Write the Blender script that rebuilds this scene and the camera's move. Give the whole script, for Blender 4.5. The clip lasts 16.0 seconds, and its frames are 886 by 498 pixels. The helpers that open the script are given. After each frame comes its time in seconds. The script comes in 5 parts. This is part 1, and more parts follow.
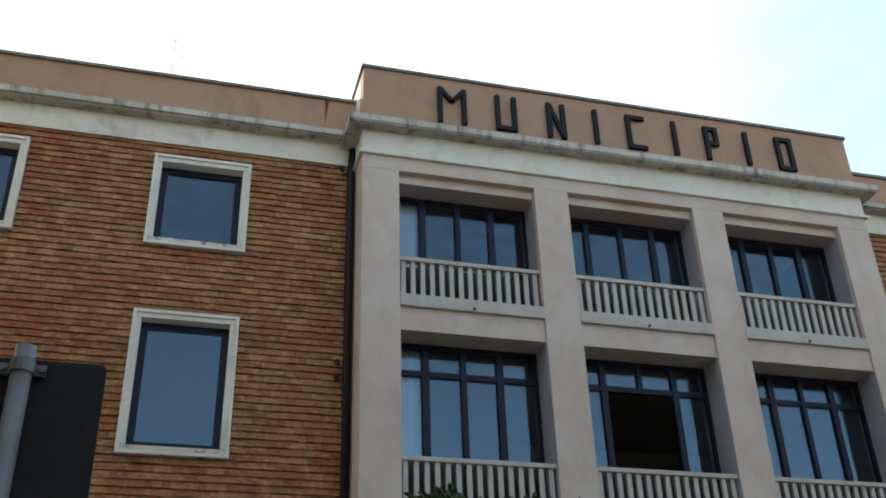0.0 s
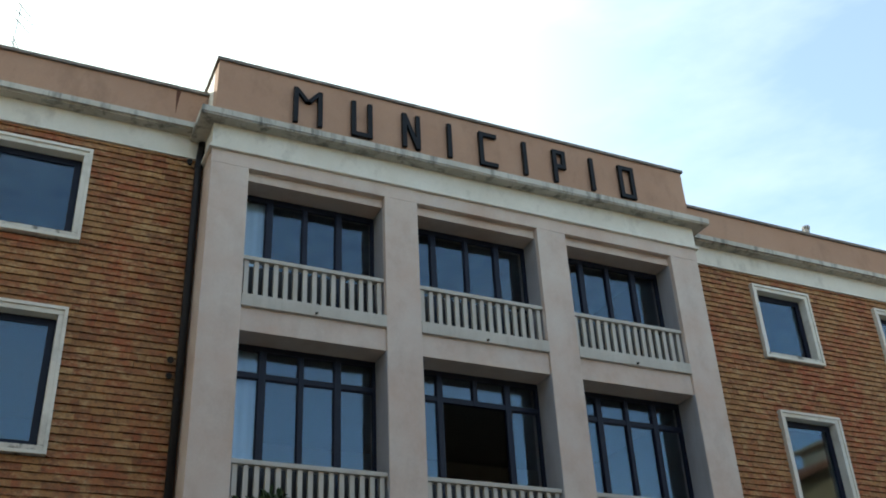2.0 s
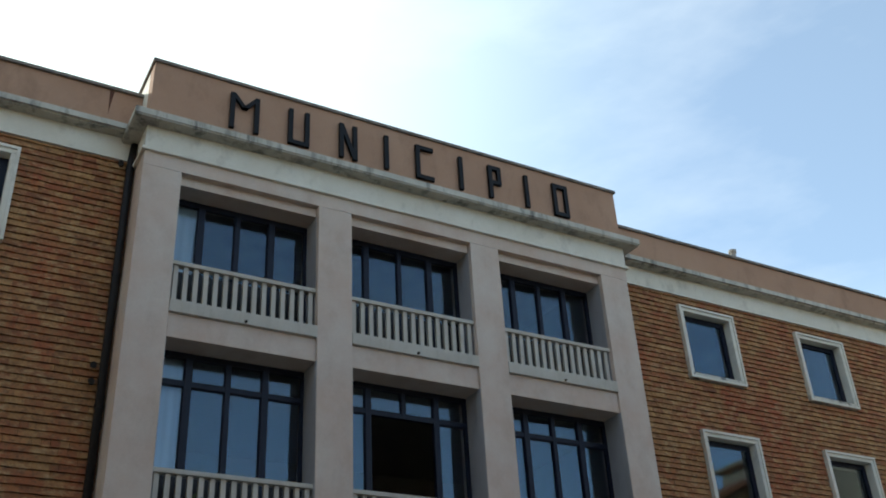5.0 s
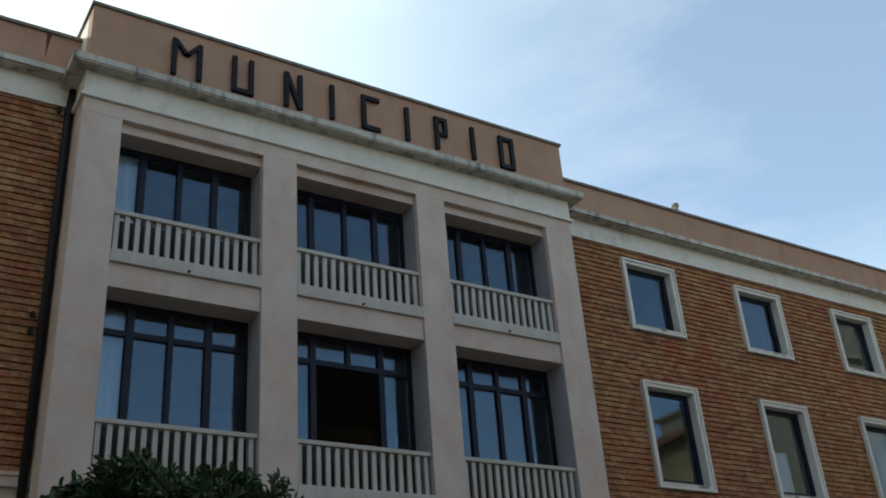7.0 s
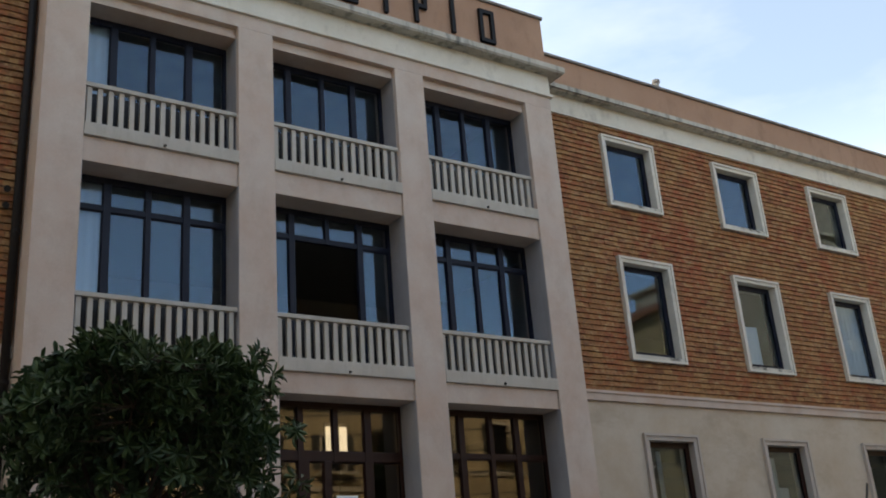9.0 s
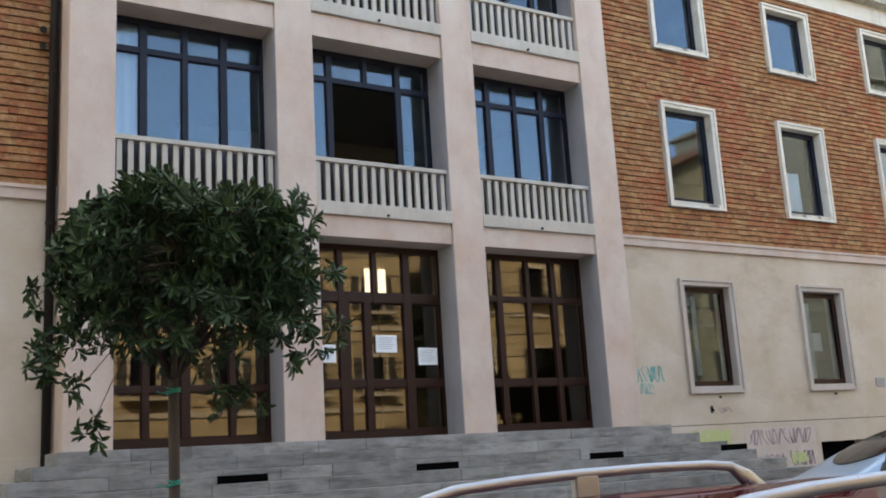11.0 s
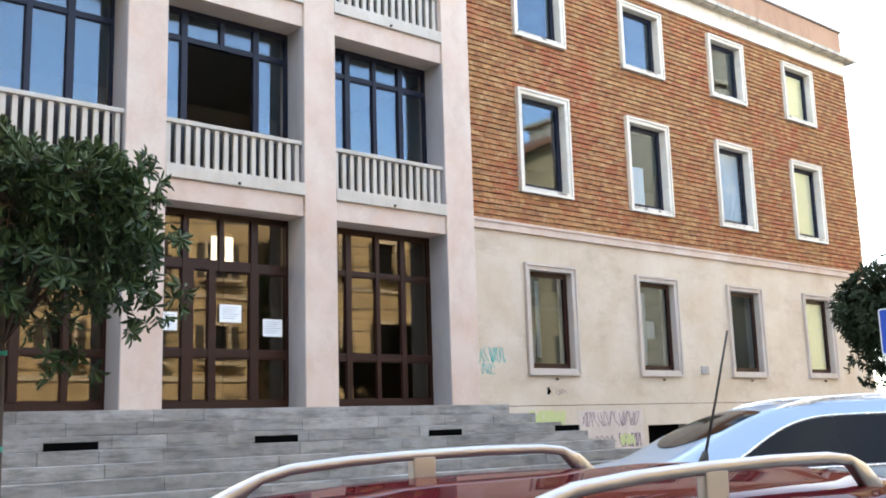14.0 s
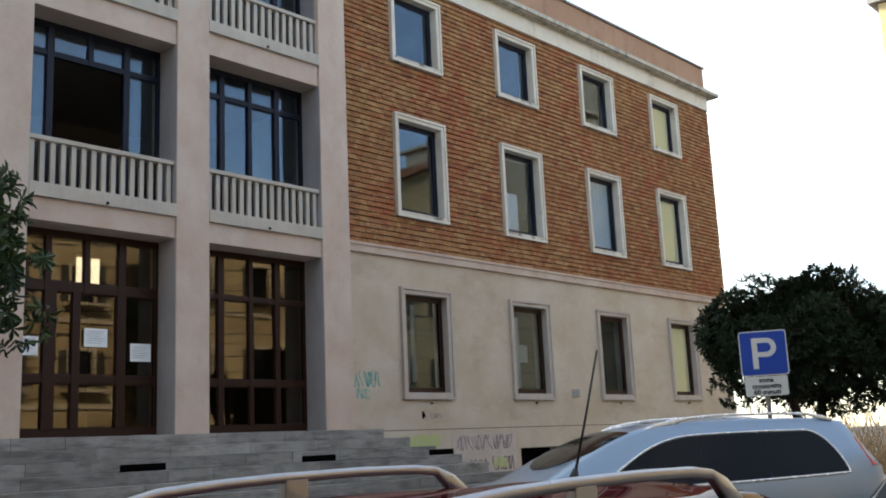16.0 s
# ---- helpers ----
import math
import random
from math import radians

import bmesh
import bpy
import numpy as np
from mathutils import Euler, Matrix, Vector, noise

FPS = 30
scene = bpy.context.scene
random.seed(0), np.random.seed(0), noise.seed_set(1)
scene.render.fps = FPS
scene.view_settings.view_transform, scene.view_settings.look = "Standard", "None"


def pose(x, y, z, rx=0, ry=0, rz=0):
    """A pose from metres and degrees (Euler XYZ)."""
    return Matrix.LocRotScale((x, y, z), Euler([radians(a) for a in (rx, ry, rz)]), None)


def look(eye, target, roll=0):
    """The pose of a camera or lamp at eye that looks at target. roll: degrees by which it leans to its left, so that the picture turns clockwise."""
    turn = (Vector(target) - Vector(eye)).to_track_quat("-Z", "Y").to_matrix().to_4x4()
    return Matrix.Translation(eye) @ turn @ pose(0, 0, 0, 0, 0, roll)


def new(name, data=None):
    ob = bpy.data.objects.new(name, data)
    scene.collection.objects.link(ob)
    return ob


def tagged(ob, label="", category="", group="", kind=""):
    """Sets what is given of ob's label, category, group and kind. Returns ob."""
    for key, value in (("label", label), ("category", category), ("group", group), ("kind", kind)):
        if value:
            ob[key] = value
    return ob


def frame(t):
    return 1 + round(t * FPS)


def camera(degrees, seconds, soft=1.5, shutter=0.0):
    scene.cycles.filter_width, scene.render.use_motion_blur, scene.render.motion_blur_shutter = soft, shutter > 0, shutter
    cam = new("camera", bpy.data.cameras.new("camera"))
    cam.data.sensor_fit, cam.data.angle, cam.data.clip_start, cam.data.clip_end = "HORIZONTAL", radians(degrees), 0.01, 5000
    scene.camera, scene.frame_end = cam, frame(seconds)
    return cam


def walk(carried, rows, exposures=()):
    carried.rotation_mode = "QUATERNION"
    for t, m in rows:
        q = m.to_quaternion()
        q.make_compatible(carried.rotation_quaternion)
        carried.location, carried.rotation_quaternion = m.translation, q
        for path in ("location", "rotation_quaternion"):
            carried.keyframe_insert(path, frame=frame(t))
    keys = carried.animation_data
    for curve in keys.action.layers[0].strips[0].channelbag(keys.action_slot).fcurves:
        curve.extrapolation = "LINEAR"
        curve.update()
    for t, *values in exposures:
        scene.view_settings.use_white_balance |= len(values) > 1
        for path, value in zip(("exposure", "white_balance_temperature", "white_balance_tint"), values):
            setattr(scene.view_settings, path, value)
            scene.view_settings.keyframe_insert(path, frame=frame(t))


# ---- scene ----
cam = camera(47.61, 16.0, soft=1.9)
PATH = [
    (0, pose(-0.003, -13.686, 1.655, 119.94, 1.67, -15.18)),
    (0.5, pose(0.004, -13.681, 1.655, 119.94, 2.18, -18.87)),
    (1, pose(-0.001, -13.680, 1.652, 119.85, 2.71, -22.25)),
    (1.5, pose(0.000, -13.672, 1.661, 119.79, 2.77, -23.26)),
    (2, pose(0.000, -13.678, 1.654, 120.01, 2.63, -24.71)),
    (2.5, pose(0.000, -13.679, 1.653, 120.09, 2.64, -25.50)),
    (3, pose(-0.004, -13.680, 1.652, 120.12, 2.80, -25.83)),
    (3.2, pose(-0.001, -13.678, 1.652, 120.05, 2.86, -25.88)),
    (5.3, pose(-0.007, -13.682, 1.652, 120.37, 3.24, -29.65)),
    (5.5, pose(-0.014, -13.686, 1.648, 119.93, 3.46, -30.16)),
    (6, pose(0.000, -13.678, 1.654, 118.89, 3.79, -31.70)),
    (6.5, pose(-0.002, -13.680, 1.651, 118.36, 3.99, -31.94)),
    (7, pose(-0.003, -13.684, 1.647, 117.59, 4.02, -31.87)),
    (7.5, pose(-0.002, -13.680, 1.652, 116.50, 4.08, -32.10)),
    (8, pose(-0.003, -13.685, 1.643, 114.93, 4.29, -33.50)),
    (8.5, pose(-0.001, -13.688, 1.638, 112.76, 4.49, -34.22)),
    (9, pose(0.005, -13.681, 1.632, 110.48, 4.29, -33.07)),
    (9.5, pose(-0.002, -13.679, 1.635, 108.40, 4.05, -31.96)),
    (10, pose(0.003, -13.681, 1.643, 106.45, 4.20, -31.16)),
    (10.2, pose(0.000, -13.682, 1.649, 105.32, 4.11, -31.30)),
    (12.5, pose(-0.002, -13.683, 1.645, 99.09, 3.00, -30.38)),
    (13, pose(-0.003, -13.682, 1.648, 99.49, 2.75, -30.47)),
    (13.5, pose(-0.002, -13.684, 1.653, 100.07, 1.75, -33.22)),
    (14, pose(0.003, -13.681, 1.664, 99.88, 1.72, -40.07)),
    (14.5, pose(0.006, -13.681, 1.660, 99.92, 2.02, -44.33)),
    (15, pose(0.012, -13.676, 1.653, 100.54, 2.14, -47.07)),
    (15.5, pose(0.010, -13.676, 1.651, 100.88, 2.30, -47.48)),
    (16, pose(0.007, -13.679, 1.650, 101.03, 2.54, -47.10)),
]
EXPOSURES = [(0, 0.70, 6450, 3), (3.2, 0.47, 6250, 3), (5.3, 0.18, 6230, 4), (7, 0.03, 6300, 5), (8.5, 0.37, 6950, 11), (10.2, 1.02, 6900, 13), (12.3, 2.34, 6600, 13), (14, 2.38, 6700, 14), (15, 1.54, 6850, 14), (16, 1.02, 6850, 12)]
walk(cam, PATH, EXPOSURES)

# ---------------------------------------------------------------- light
SUN_AZ, SUN_EL = radians(-32), radians(30)      # azimuth from +y towards +x
SUN_DIR = Vector((math.sin(SUN_AZ) * math.cos(SUN_EL), math.cos(SUN_AZ) * math.cos(SUN_EL), math.sin(SUN_EL)))
world = bpy.data.worlds.new("sky")
scene.world = world
world.use_nodes = True
wt = world.node_tree
wt.nodes.clear()


def wnode(kind, **values):
    n = wt.nodes.new(kind)
    for k, v in values.items():
        n.inputs[k].default_value = v
    return n


w_out = wnode("ShaderNodeOutputWorld")
w_bg = wnode("ShaderNodeBackground")
w_bg.inputs["Strength"].default_value = 0.15
w_sky = wt.nodes.new("ShaderNodeTexSky")
w_sky.sky_type = "NISHITA"
w_sky.sun_disc = False
w_sky.sun_elevation, w_sky.sun_rotation = SUN_EL, SUN_AZ
w_sky.air_density, w_sky.dust_density, w_sky.ozone_density = 1.0, 0.25, 1.2
w_co = wt.nodes.new("ShaderNodeTexCoord")
w_map = wt.nodes.new("ShaderNodeMapping")
w_map.inputs["Scale"].default_value = (1.2, 1.2, 3.2)
w_map.inputs["Rotation"].default_value = (0.5, 0.35, 0.6)
w_map.inputs["Location"].default_value = (2.3, 1.1, 0.7)
w_cl = wnode("ShaderNodeTexNoise", Scale=2.6, Detail=7.0, Roughness=0.55)
w_ramp = wt.nodes.new("ShaderNodeValToRGB")
w_ramp.color_ramp.elements[0].position, w_ramp.color_ramp.elements[1].position = 0.48, 0.78
w_mix = wt.nodes.new("ShaderNodeMix")
w_mix.data_type = "RGBA"
w_mix.inputs["B"].default_value = (7.5, 7.6, 7.8, 1)
w_amt = wt.nodes.new("ShaderNodeMath")
w_amt.operation = "MULTIPLY"
w_amt.inputs[1].default_value = 0.35
wt.links.new(w_co.outputs["Generated"], w_map.inputs["Vector"])
wt.links.new(w_map.outputs["Vector"], w_cl.inputs["Vector"])
wt.links.new(w_cl.outputs["Fac"], w_ramp.inputs["Fac"])
wt.links.new(w_ramp.outputs["Color"], w_amt.inputs[0])
wt.links.new(w_amt.outputs["Value"], w_mix.inputs["Factor"])
w_gain = wt.nodes.new("ShaderNodeVectorMath")
w_gain.operation = "SCALE"
w_gain.inputs["Scale"].default_value = 1.45
wt.links.new(w_sky.outputs["Color"], w_gain.inputs[0])
wt.links.new(w_gain.outputs["Vector"], w_mix.inputs["A"])
w_dot = wt.nodes.new("ShaderNodeVectorMath")
w_dot.operation = "DOT_PRODUCT"
w_dot.inputs[1].default_value = SUN_DIR
wt.links.new(w_co.outputs["Generated"], w_dot.inputs[0])
w_glow = wt.nodes.new("ShaderNodeMapRange")
w_glow.interpolation_type = "SMOOTHSTEP"
for key, value in (("From Min", 0.37), ("From Max", 0.95), ("To Min", 0.14), ("To Max", 0.97)):
    w_glow.inputs[key].default_value = value
wt.links.new(w_dot.outputs["Value"], w_glow.inputs["Value"])
w_sep = wt.nodes.new("ShaderNodeSeparateXYZ")
wt.links.new(w_co.outputs["Generated"], w_sep.inputs["Vector"])
w_low = wt.nodes.new("ShaderNodeMapRange")
w_low.interpolation_type = "SMOOTHSTEP"
for key, value in (("From Min", 0.0), ("From Max", 0.58), ("To Min", 0.97), ("To Max", 0.0)):
    w_low.inputs[key].default_value = value
wt.links.new(w_sep.outputs["Z"], w_low.inputs["Value"])
w_max = wt.nodes.new("ShaderNodeMath")
w_max.operation = "MAXIMUM"
wt.links.new(w_glow.outputs["Result"], w_max.inputs[0])
w_side = wt.nodes.new("ShaderNodeMapRange")
w_side.interpolation_type = "SMOOTHSTEP"
for key, value in (("From Min", -0.22), ("From Max", 0.1), ("To Min", 0.0), ("To Max", 1.0)):
    w_side.inputs[key].default_value = value
wt.links.new(w_dot.outputs["Value"], w_side.inputs["Value"])
w_near = wt.nodes.new("ShaderNodeMath")
w_near.operation = "MULTIPLY"
wt.links.new(w_low.outputs["Result"], w_near.inputs[0])
wt.links.new(w_side.outputs["Result"], w_near.inputs[1])
wt.links.new(w_near.outputs["Value"], w_max.inputs[1])
w_haze = wt.nodes.new("ShaderNodeMix")
w_haze.data_type = "RGBA"
w_haze.inputs["B"].default_value = (8.8, 9.7, 9.2, 1)
wt.links.new(w_max.outputs["Value"], w_haze.inputs["Factor"])
wt.links.new(w_mix.outputs["Result"], w_haze.inputs["A"])
wt.links.new(w_haze.outputs["Result"], w_bg.inputs["Color"])
wt.links.new(w_bg.outputs["Background"], w_out.inputs["Surface"])

sun_data = bpy.data.lights.new("sun", "SUN")
sun_data.energy, sun_data.angle, sun_data.color = 3.4, radians(0.5), (1.0, 0.93, 0.82)
sun = new("sun", sun_data)
sun.matrix_world = look(SUN_DIR * 60, (0, 0, 0))


# ---------------------------------------------------------------- materials
def material(name, rough=0.7, metal=0.0):
    m = bpy.data.materials.new(name)
    m.use_nodes = True
    b = m.node_tree.nodes["Principled BSDF"]
    b.inputs["Roughness"].default_value, b.inputs["Metallic"].default_value = rough, metal
    return m, m.node_tree, b


def nd(t, kind, **values):
    n = t.nodes.new(kind)
    for k, v in values.items():
        n.inputs[k].default_value = v
    return n


def mixed(t, a, b, fac):
    """Colour mix; a and b are colours or sockets, fac a socket or number."""
    m = t.nodes.new("ShaderNodeMix")
    m.data_type = "RGBA"
    for key, v in (("A", a), ("B", b)):
        if isinstance(v, (tuple, list)):
            m.inputs[key].default_value = (*v[:3], 1)
        else:
            t.links.new(v, m.inputs[key])
    if isinstance(fac, (int, float)):
        m.inputs["Factor"].default_value = fac
    else:
        t.links.new(fac, m.inputs["Factor"])
    return m.outputs["Result"]


def ramp(t, socket, lo, hi, a=0.0, b=1.0):
    r = t.nodes.new("ShaderNodeMapRange")
    r.inputs["From Min"].default_value, r.inputs["From Max"].default_value = lo, hi
    r.inputs["To Min"].default_value, r.inputs["To Max"].default_value = a, b
    t.links.new(socket, r.inputs["Value"])
    return r.outputs["Result"]


def where(t, scale=(1, 1, 1), generated=False):
    co = t.nodes.new("ShaderNodeNewGeometry")
    mp = t.nodes.new("ShaderNodeMapping")
    mp.inputs["Scale"].default_value = scale
    t.links.new(co.outputs["Position"], mp.inputs["Vector"])
    return mp.outputs["Vector"]


def noise_of(t, scale, detail=5.0, rough=0.6, stretch=(1, 1, 1)):
    n = nd(t, "ShaderNodeTexNoise", Scale=scale, Detail=detail, Roughness=rough)
    t.links.new(where(t, stretch), n.inputs["Vector"])
    return n.outputs["Fac"]


def bump(t, b, socket, strength=0.2, distance=0.01):
    bp = nd(t, "ShaderNodeBump", Strength=strength, Distance=distance)
    t.links.new(socket, bp.inputs["Height"])
    t.links.new(bp.outputs["Normal"], b.inputs["Normal"])


def weathered(name, base, second, stain, rough=0.8, grain=25.0, patch=0.7, streak=0.35, relief=0.25, metal=0.0, streak_lo=0.5, streak_hi=0.8, run=(2.2, 2.2, 0.35)):
    """Mineral or painted surface: two tones in patches, fine grain, and downward dirt streaks."""
    m, t, b = material(name, rough, metal)
    p = ramp(t, noise_of(t, patch, 6.0), 0.35, 0.68)
    col = mixed(t, base, second, p)
    g = noise_of(t, grain, 4.0, 0.7)
    col = mixed(t, col, tuple(x * 0.8 for x in base), ramp(t, g, 0.42, 0.75, 0, 0.45))
    s = ramp(t, noise_of(t, 2.2, 6.0, 0.65, run), streak_lo, streak_hi, 0, streak)
    col = mixed(t, col, stain, s)
    t.links.new(col, b.inputs["Base Color"])
    bump(t, b, g, relief, 0.008)
    return m


def plain(name, colour, rough=0.5, metal=0.0, vary=0.12, scale=14.0, coat=0.0, spec=0.5):
    m, t, b = material(name, rough, metal)
    b.inputs["Specular IOR Level"].default_value = spec
    n = noise_of(t, scale, 4.0)
    col = mixed(t, tuple(c * (1 - vary) for c in colour), tuple(min(1, c * (1 + vary)) for c in colour), n)
    t.links.new(col, b.inputs["Base Color"])
    t.links.new(ramp(t, n, 0.3, 0.7, max(0.02, rough - 0.08), min(1, rough + 0.08)), b.inputs["Roughness"])
    if coat:
        b.inputs["Coat Weight"].default_value, b.inputs["Coat Roughness"].default_value = coat, 0.04
    return m


def brick_material(name, single):
    """Uneven fired brick; each brick takes its own tone, with pale lime bloom, red blushes and soot."""
    m, t, b = material(name, 0.88)
    if single:
        r = t.nodes.new("ShaderNodeObjectInfo").outputs["Random"]
    else:
        r = t.nodes.new("ShaderNodeNewGeometry").outputs["Random Per Island"]
    cr = t.nodes.new("ShaderNodeValToRGB")
    cr.color_ramp.elements[0].color = (0.156, 0.051, 0.022, 1)
    cr.color_ramp.elements[1].color = (0.414, 0.230, 0.090, 1)
    for pos, c in ((0.15, (0.285, 0.078, 0.029)), (0.32, (0.230, 0.090, 0.035)), (0.5, (0.350, 0.170, 0.061)), (0.68, (0.221, 0.097, 0.038)), (0.85, (0.377, 0.189, 0.069))):
        e = cr.color_ramp.elements.new(pos)
        e.color = (*c, 1)
    t.links.new(r, cr.inputs["Fac"])
    col = mixed(t, cr.outputs["Color"], (0.313, 0.143, 0.051), 0.22)
    col = mixed(t, col, (0.368, 0.184, 0.063), ramp(t, noise_of(t, 0.35, 3.0), 0.4, 0.7, 0.0, 0.40))
    col = mixed(t, col, (0.331, 0.072, 0.026), ramp(t, noise_of(t, 0.8, 6.0, 0.78), 0.48, 0.63, 0.0, 0.72))
    g = noise_of(t, 16.0, 6.0, 0.75)
    col = mixed(t, col, (0.101, 0.053, 0.029), ramp(t, g, 0.48, 0.66, 0, 0.75))
    col = mixed(t, col, (0.515, 0.340, 0.166), ramp(t, noise_of(t, 5.0, 5.0, 0.8, (1, 1, 1.8)), 0.52, 0.66, 0, 0.62))
    col = mixed(t, col, (0.101, 0.039, 0.020), ramp(t, noise_of(t, 3.0, 6.0, 0.8, (1.0, 1.0, 2.0)), 0.53, 0.66, 0, 0.70))
    t.links.new(col, b.inputs["Base Color"])
    bump(t, b, g, 0.8, 0.016)
    return m


STONE = weathered("pale_stone", (0.585, 0.495, 0.425), (0.52, 0.375, 0.295), (0.37, 0.265, 0.20), 0.75, 30, 1.1, 0.55, streak_lo=0.48, streak_hi=0.75, run=(0.8, 0.8, 0.55))
STONE_WALL = weathered("travertine_cladding", (0.57, 0.495, 0.40), (0.47, 0.375, 0.27), (0.30, 0.22, 0.14), 0.75, 24, 1.1, 0.5, streak_lo=0.52, streak_hi=0.74, run=(0.35, 0.35, 0.7))
TRIM = weathered("white_trim_stone", (0.72, 0.68, 0.60), (0.62, 0.57, 0.48), (0.24, 0.21, 0.17), 0.75, 28, 0.9, 0.5, streak_lo=0.54, streak_hi=0.76, run=(1.1, 1.1, 0.7))
SILL = weathered("dirty_sill_stone", (0.66, 0.61, 0.53), (0.50, 0.45, 0.38), (0.07, 0.06, 0.05), 0.8, 34, 2.5, 0.85, 0.4, streak_lo=0.50, streak_hi=0.62, run=(2.5, 2.5, 2.5))
LOW_TRIM = weathered("grey_pink_surround", (0.50, 0.44, 0.385), (0.44, 0.375, 0.325), (0.24, 0.20, 0.16), 0.8, 26, 1.2, 0.45)
# This grey paints the shade in the reveals; on the eaves it's plain grey.
SHADE_EAVES_GREY = weathered("reveal_shade_and_eaves_grey", (0.34, 0.33, 0.345), (0.29, 0.28, 0.29), (0.20, 0.18, 0.17), 0.7, 26, 1.2, 0.4)
CORNICE = weathered("weathered_cornice", (0.53, 0.50, 0.44), (0.39, 0.36, 0.31), (0.10, 0.10, 0.09), 0.85, 16, 1.6, 0.85, 0.4, streak_lo=0.5, streak_hi=0.68)
PLASTER = weathered("salmon_plaster", (0.40, 0.245, 0.165), (0.345, 0.20, 0.13), (0.20, 0.12, 0.08), 0.9, 20, 0.8, 0.5, streak_lo=0.52, streak_hi=0.72, run=(1.0, 1.0, 0.5))
COPING = weathered("dark_coping", (0.21, 0.18, 0.155), (0.12, 0.10, 0.085), (0.05, 0.045, 0.04), 0.85, 18, 2.2, 0.7)
MORTAR = weathered("brick_mortar", (0.075, 0.048, 0.032), (0.055, 0.036, 0.025), (0.06, 0.045, 0.03), 0.95, 20, 0.8, 0.4)
BRICK_ONE = brick_material("brick_single", True)
BRICK_MANY = brick_material("brick_joined", False)
def toned(m, lo, hi):
    """Gives each object with this material its own lightness."""
    t = m.node_tree
    b = t.nodes["Principled BSDF"]
    src = b.inputs["Base Color"].links[0].from_socket
    r = ramp(t, t.nodes.new("ShaderNodeObjectInfo").outputs["Random"], 0, 1, lo, hi)
    h = t.nodes.new("ShaderNodeHueSaturation")
    t.links.new(src, h.inputs["Color"])
    t.links.new(r, h.inputs["Value"])
    t.links.new(h.outputs["Color"], b.inputs["Base Color"])
    return m


STEP_STONE = weathered("grey_step_stone", (0.36, 0.345, 0.325), (0.28, 0.265, 0.25), (0.12, 0.11, 0.10), 0.8, 18, 1.4, 0.55, 0.35)
STEP_BLOCK = toned(weathered("grey_step_block", (0.30, 0.29, 0.275), (0.18, 0.172, 0.16), (0.085, 0.08, 0.074), 0.85, 30, 2.2, 0.75, 0.9, streak_lo=0.47, streak_hi=0.68, run=(0.9, 0.9, 5.0)), 0.80, 1.16)
BLUE_FRAME = plain("dark_blue_metal_frame", (0.007, 0.009, 0.021), 0.45, spec=0.22)
BROWN_FRAME = plain("dark_brown_metal_frame", (0.026, 0.009, 0.005), 0.45, spec=0.22)
RAIL_PAINT = weathered("rail_paint", (0.50, 0.46, 0.40), (0.43, 0.385, 0.33), (0.26, 0.22, 0.17), 0.7, 30, 1.5, 0.45)
LETTER = plain("black_letter_metal", (0.004, 0.0035, 0.0045), 0.5, spec=0.2)
PIPE = plain("dark_pipe", (0.012, 0.009, 0.009), 0.5, spec=0.25)
INTERIOR = plain("interior_paint", (0.24, 0.215, 0.18), 0.9)
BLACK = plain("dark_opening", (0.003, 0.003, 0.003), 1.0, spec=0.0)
ASPHALT = weathered("asphalt", (0.055, 0.055, 0.057), (0.045, 0.045, 0.047), (0.03, 0.03, 0.03), 0.9, 60, 0.5, 0.4)
PAVING = weathered("pavement_slabs", (0.30, 0.285, 0.26), (0.24, 0.23, 0.21), (0.14, 0.13, 0.12), 0.9, 30, 0.8, 0.4)
OCHRE = weathered("ochre_plaster", (0.56, 0.42, 0.23), (0.42, 0.305, 0.16), (0.20, 0.14, 0.075), 0.9, 3, 0.5, 0.6, streak_lo=0.48, streak_hi=0.68, run=(0.5, 0.5, 0.5))
CURTAIN = plain("white_curtain", (0.84, 0.86, 0.87), 0.9, vary=0.03)
PAPER = plain("paper", (0.80, 0.82, 0.82), 0.8, vary=0.03)


def glass_material(name, ior, tint, gloss=(0.74, 0.87, 1.0)):
    m = bpy.data.materials.new(name)
    m.use_nodes = True
    t = m.node_tree
    t.nodes.clear()
    out = t.nodes.new("ShaderNodeOutputMaterial")
    tr = nd(t, "ShaderNodeBsdfTransparent", Color=(*tint, 1))
    gl = nd(t, "ShaderNodeBsdfGlossy", Roughness=0.012, Color=(*gloss, 1))
    lw = nd(t, "ShaderNodeLayerWeight", Blend=0.5)
    f5 = nd(t, "ShaderNodeMath")
    f5.operation = "POWER"
    f5.inputs[1].default_value = 5.0
    t.links.new(lw.outputs["Facing"], f5.inputs[0])
    f0 = ((ior - 1) / (ior + 1)) ** 2
    fr = nd(t, "ShaderNodeMapRange")
    fr.inputs["To Min"].default_value, fr.inputs["To Max"].default_value = f0, 1.0
    t.links.new(f5.outputs["Value"], fr.inputs["Value"])
    mx = t.nodes.new("ShaderNodeMixShader")
    t.links.new(fr.outputs["Result"], mx.inputs["Fac"])
    t.links.new(tr.outputs["BSDF"], mx.inputs[1])
    t.links.new(gl.outputs["BSDF"], mx.inputs[2])
    t.links.new(mx.outputs["Shader"], out.inputs["Surface"])
    return m


GLASS = glass_material("window_glass", 1.6, (0.86, 0.90, 0.92), (0.66, 0.83, 1.0))
DOOR_GLASS = glass_material("bronze_door_glass", 1.74, (0.50, 0.47, 0.42), (1.0, 0.94, 0.84))


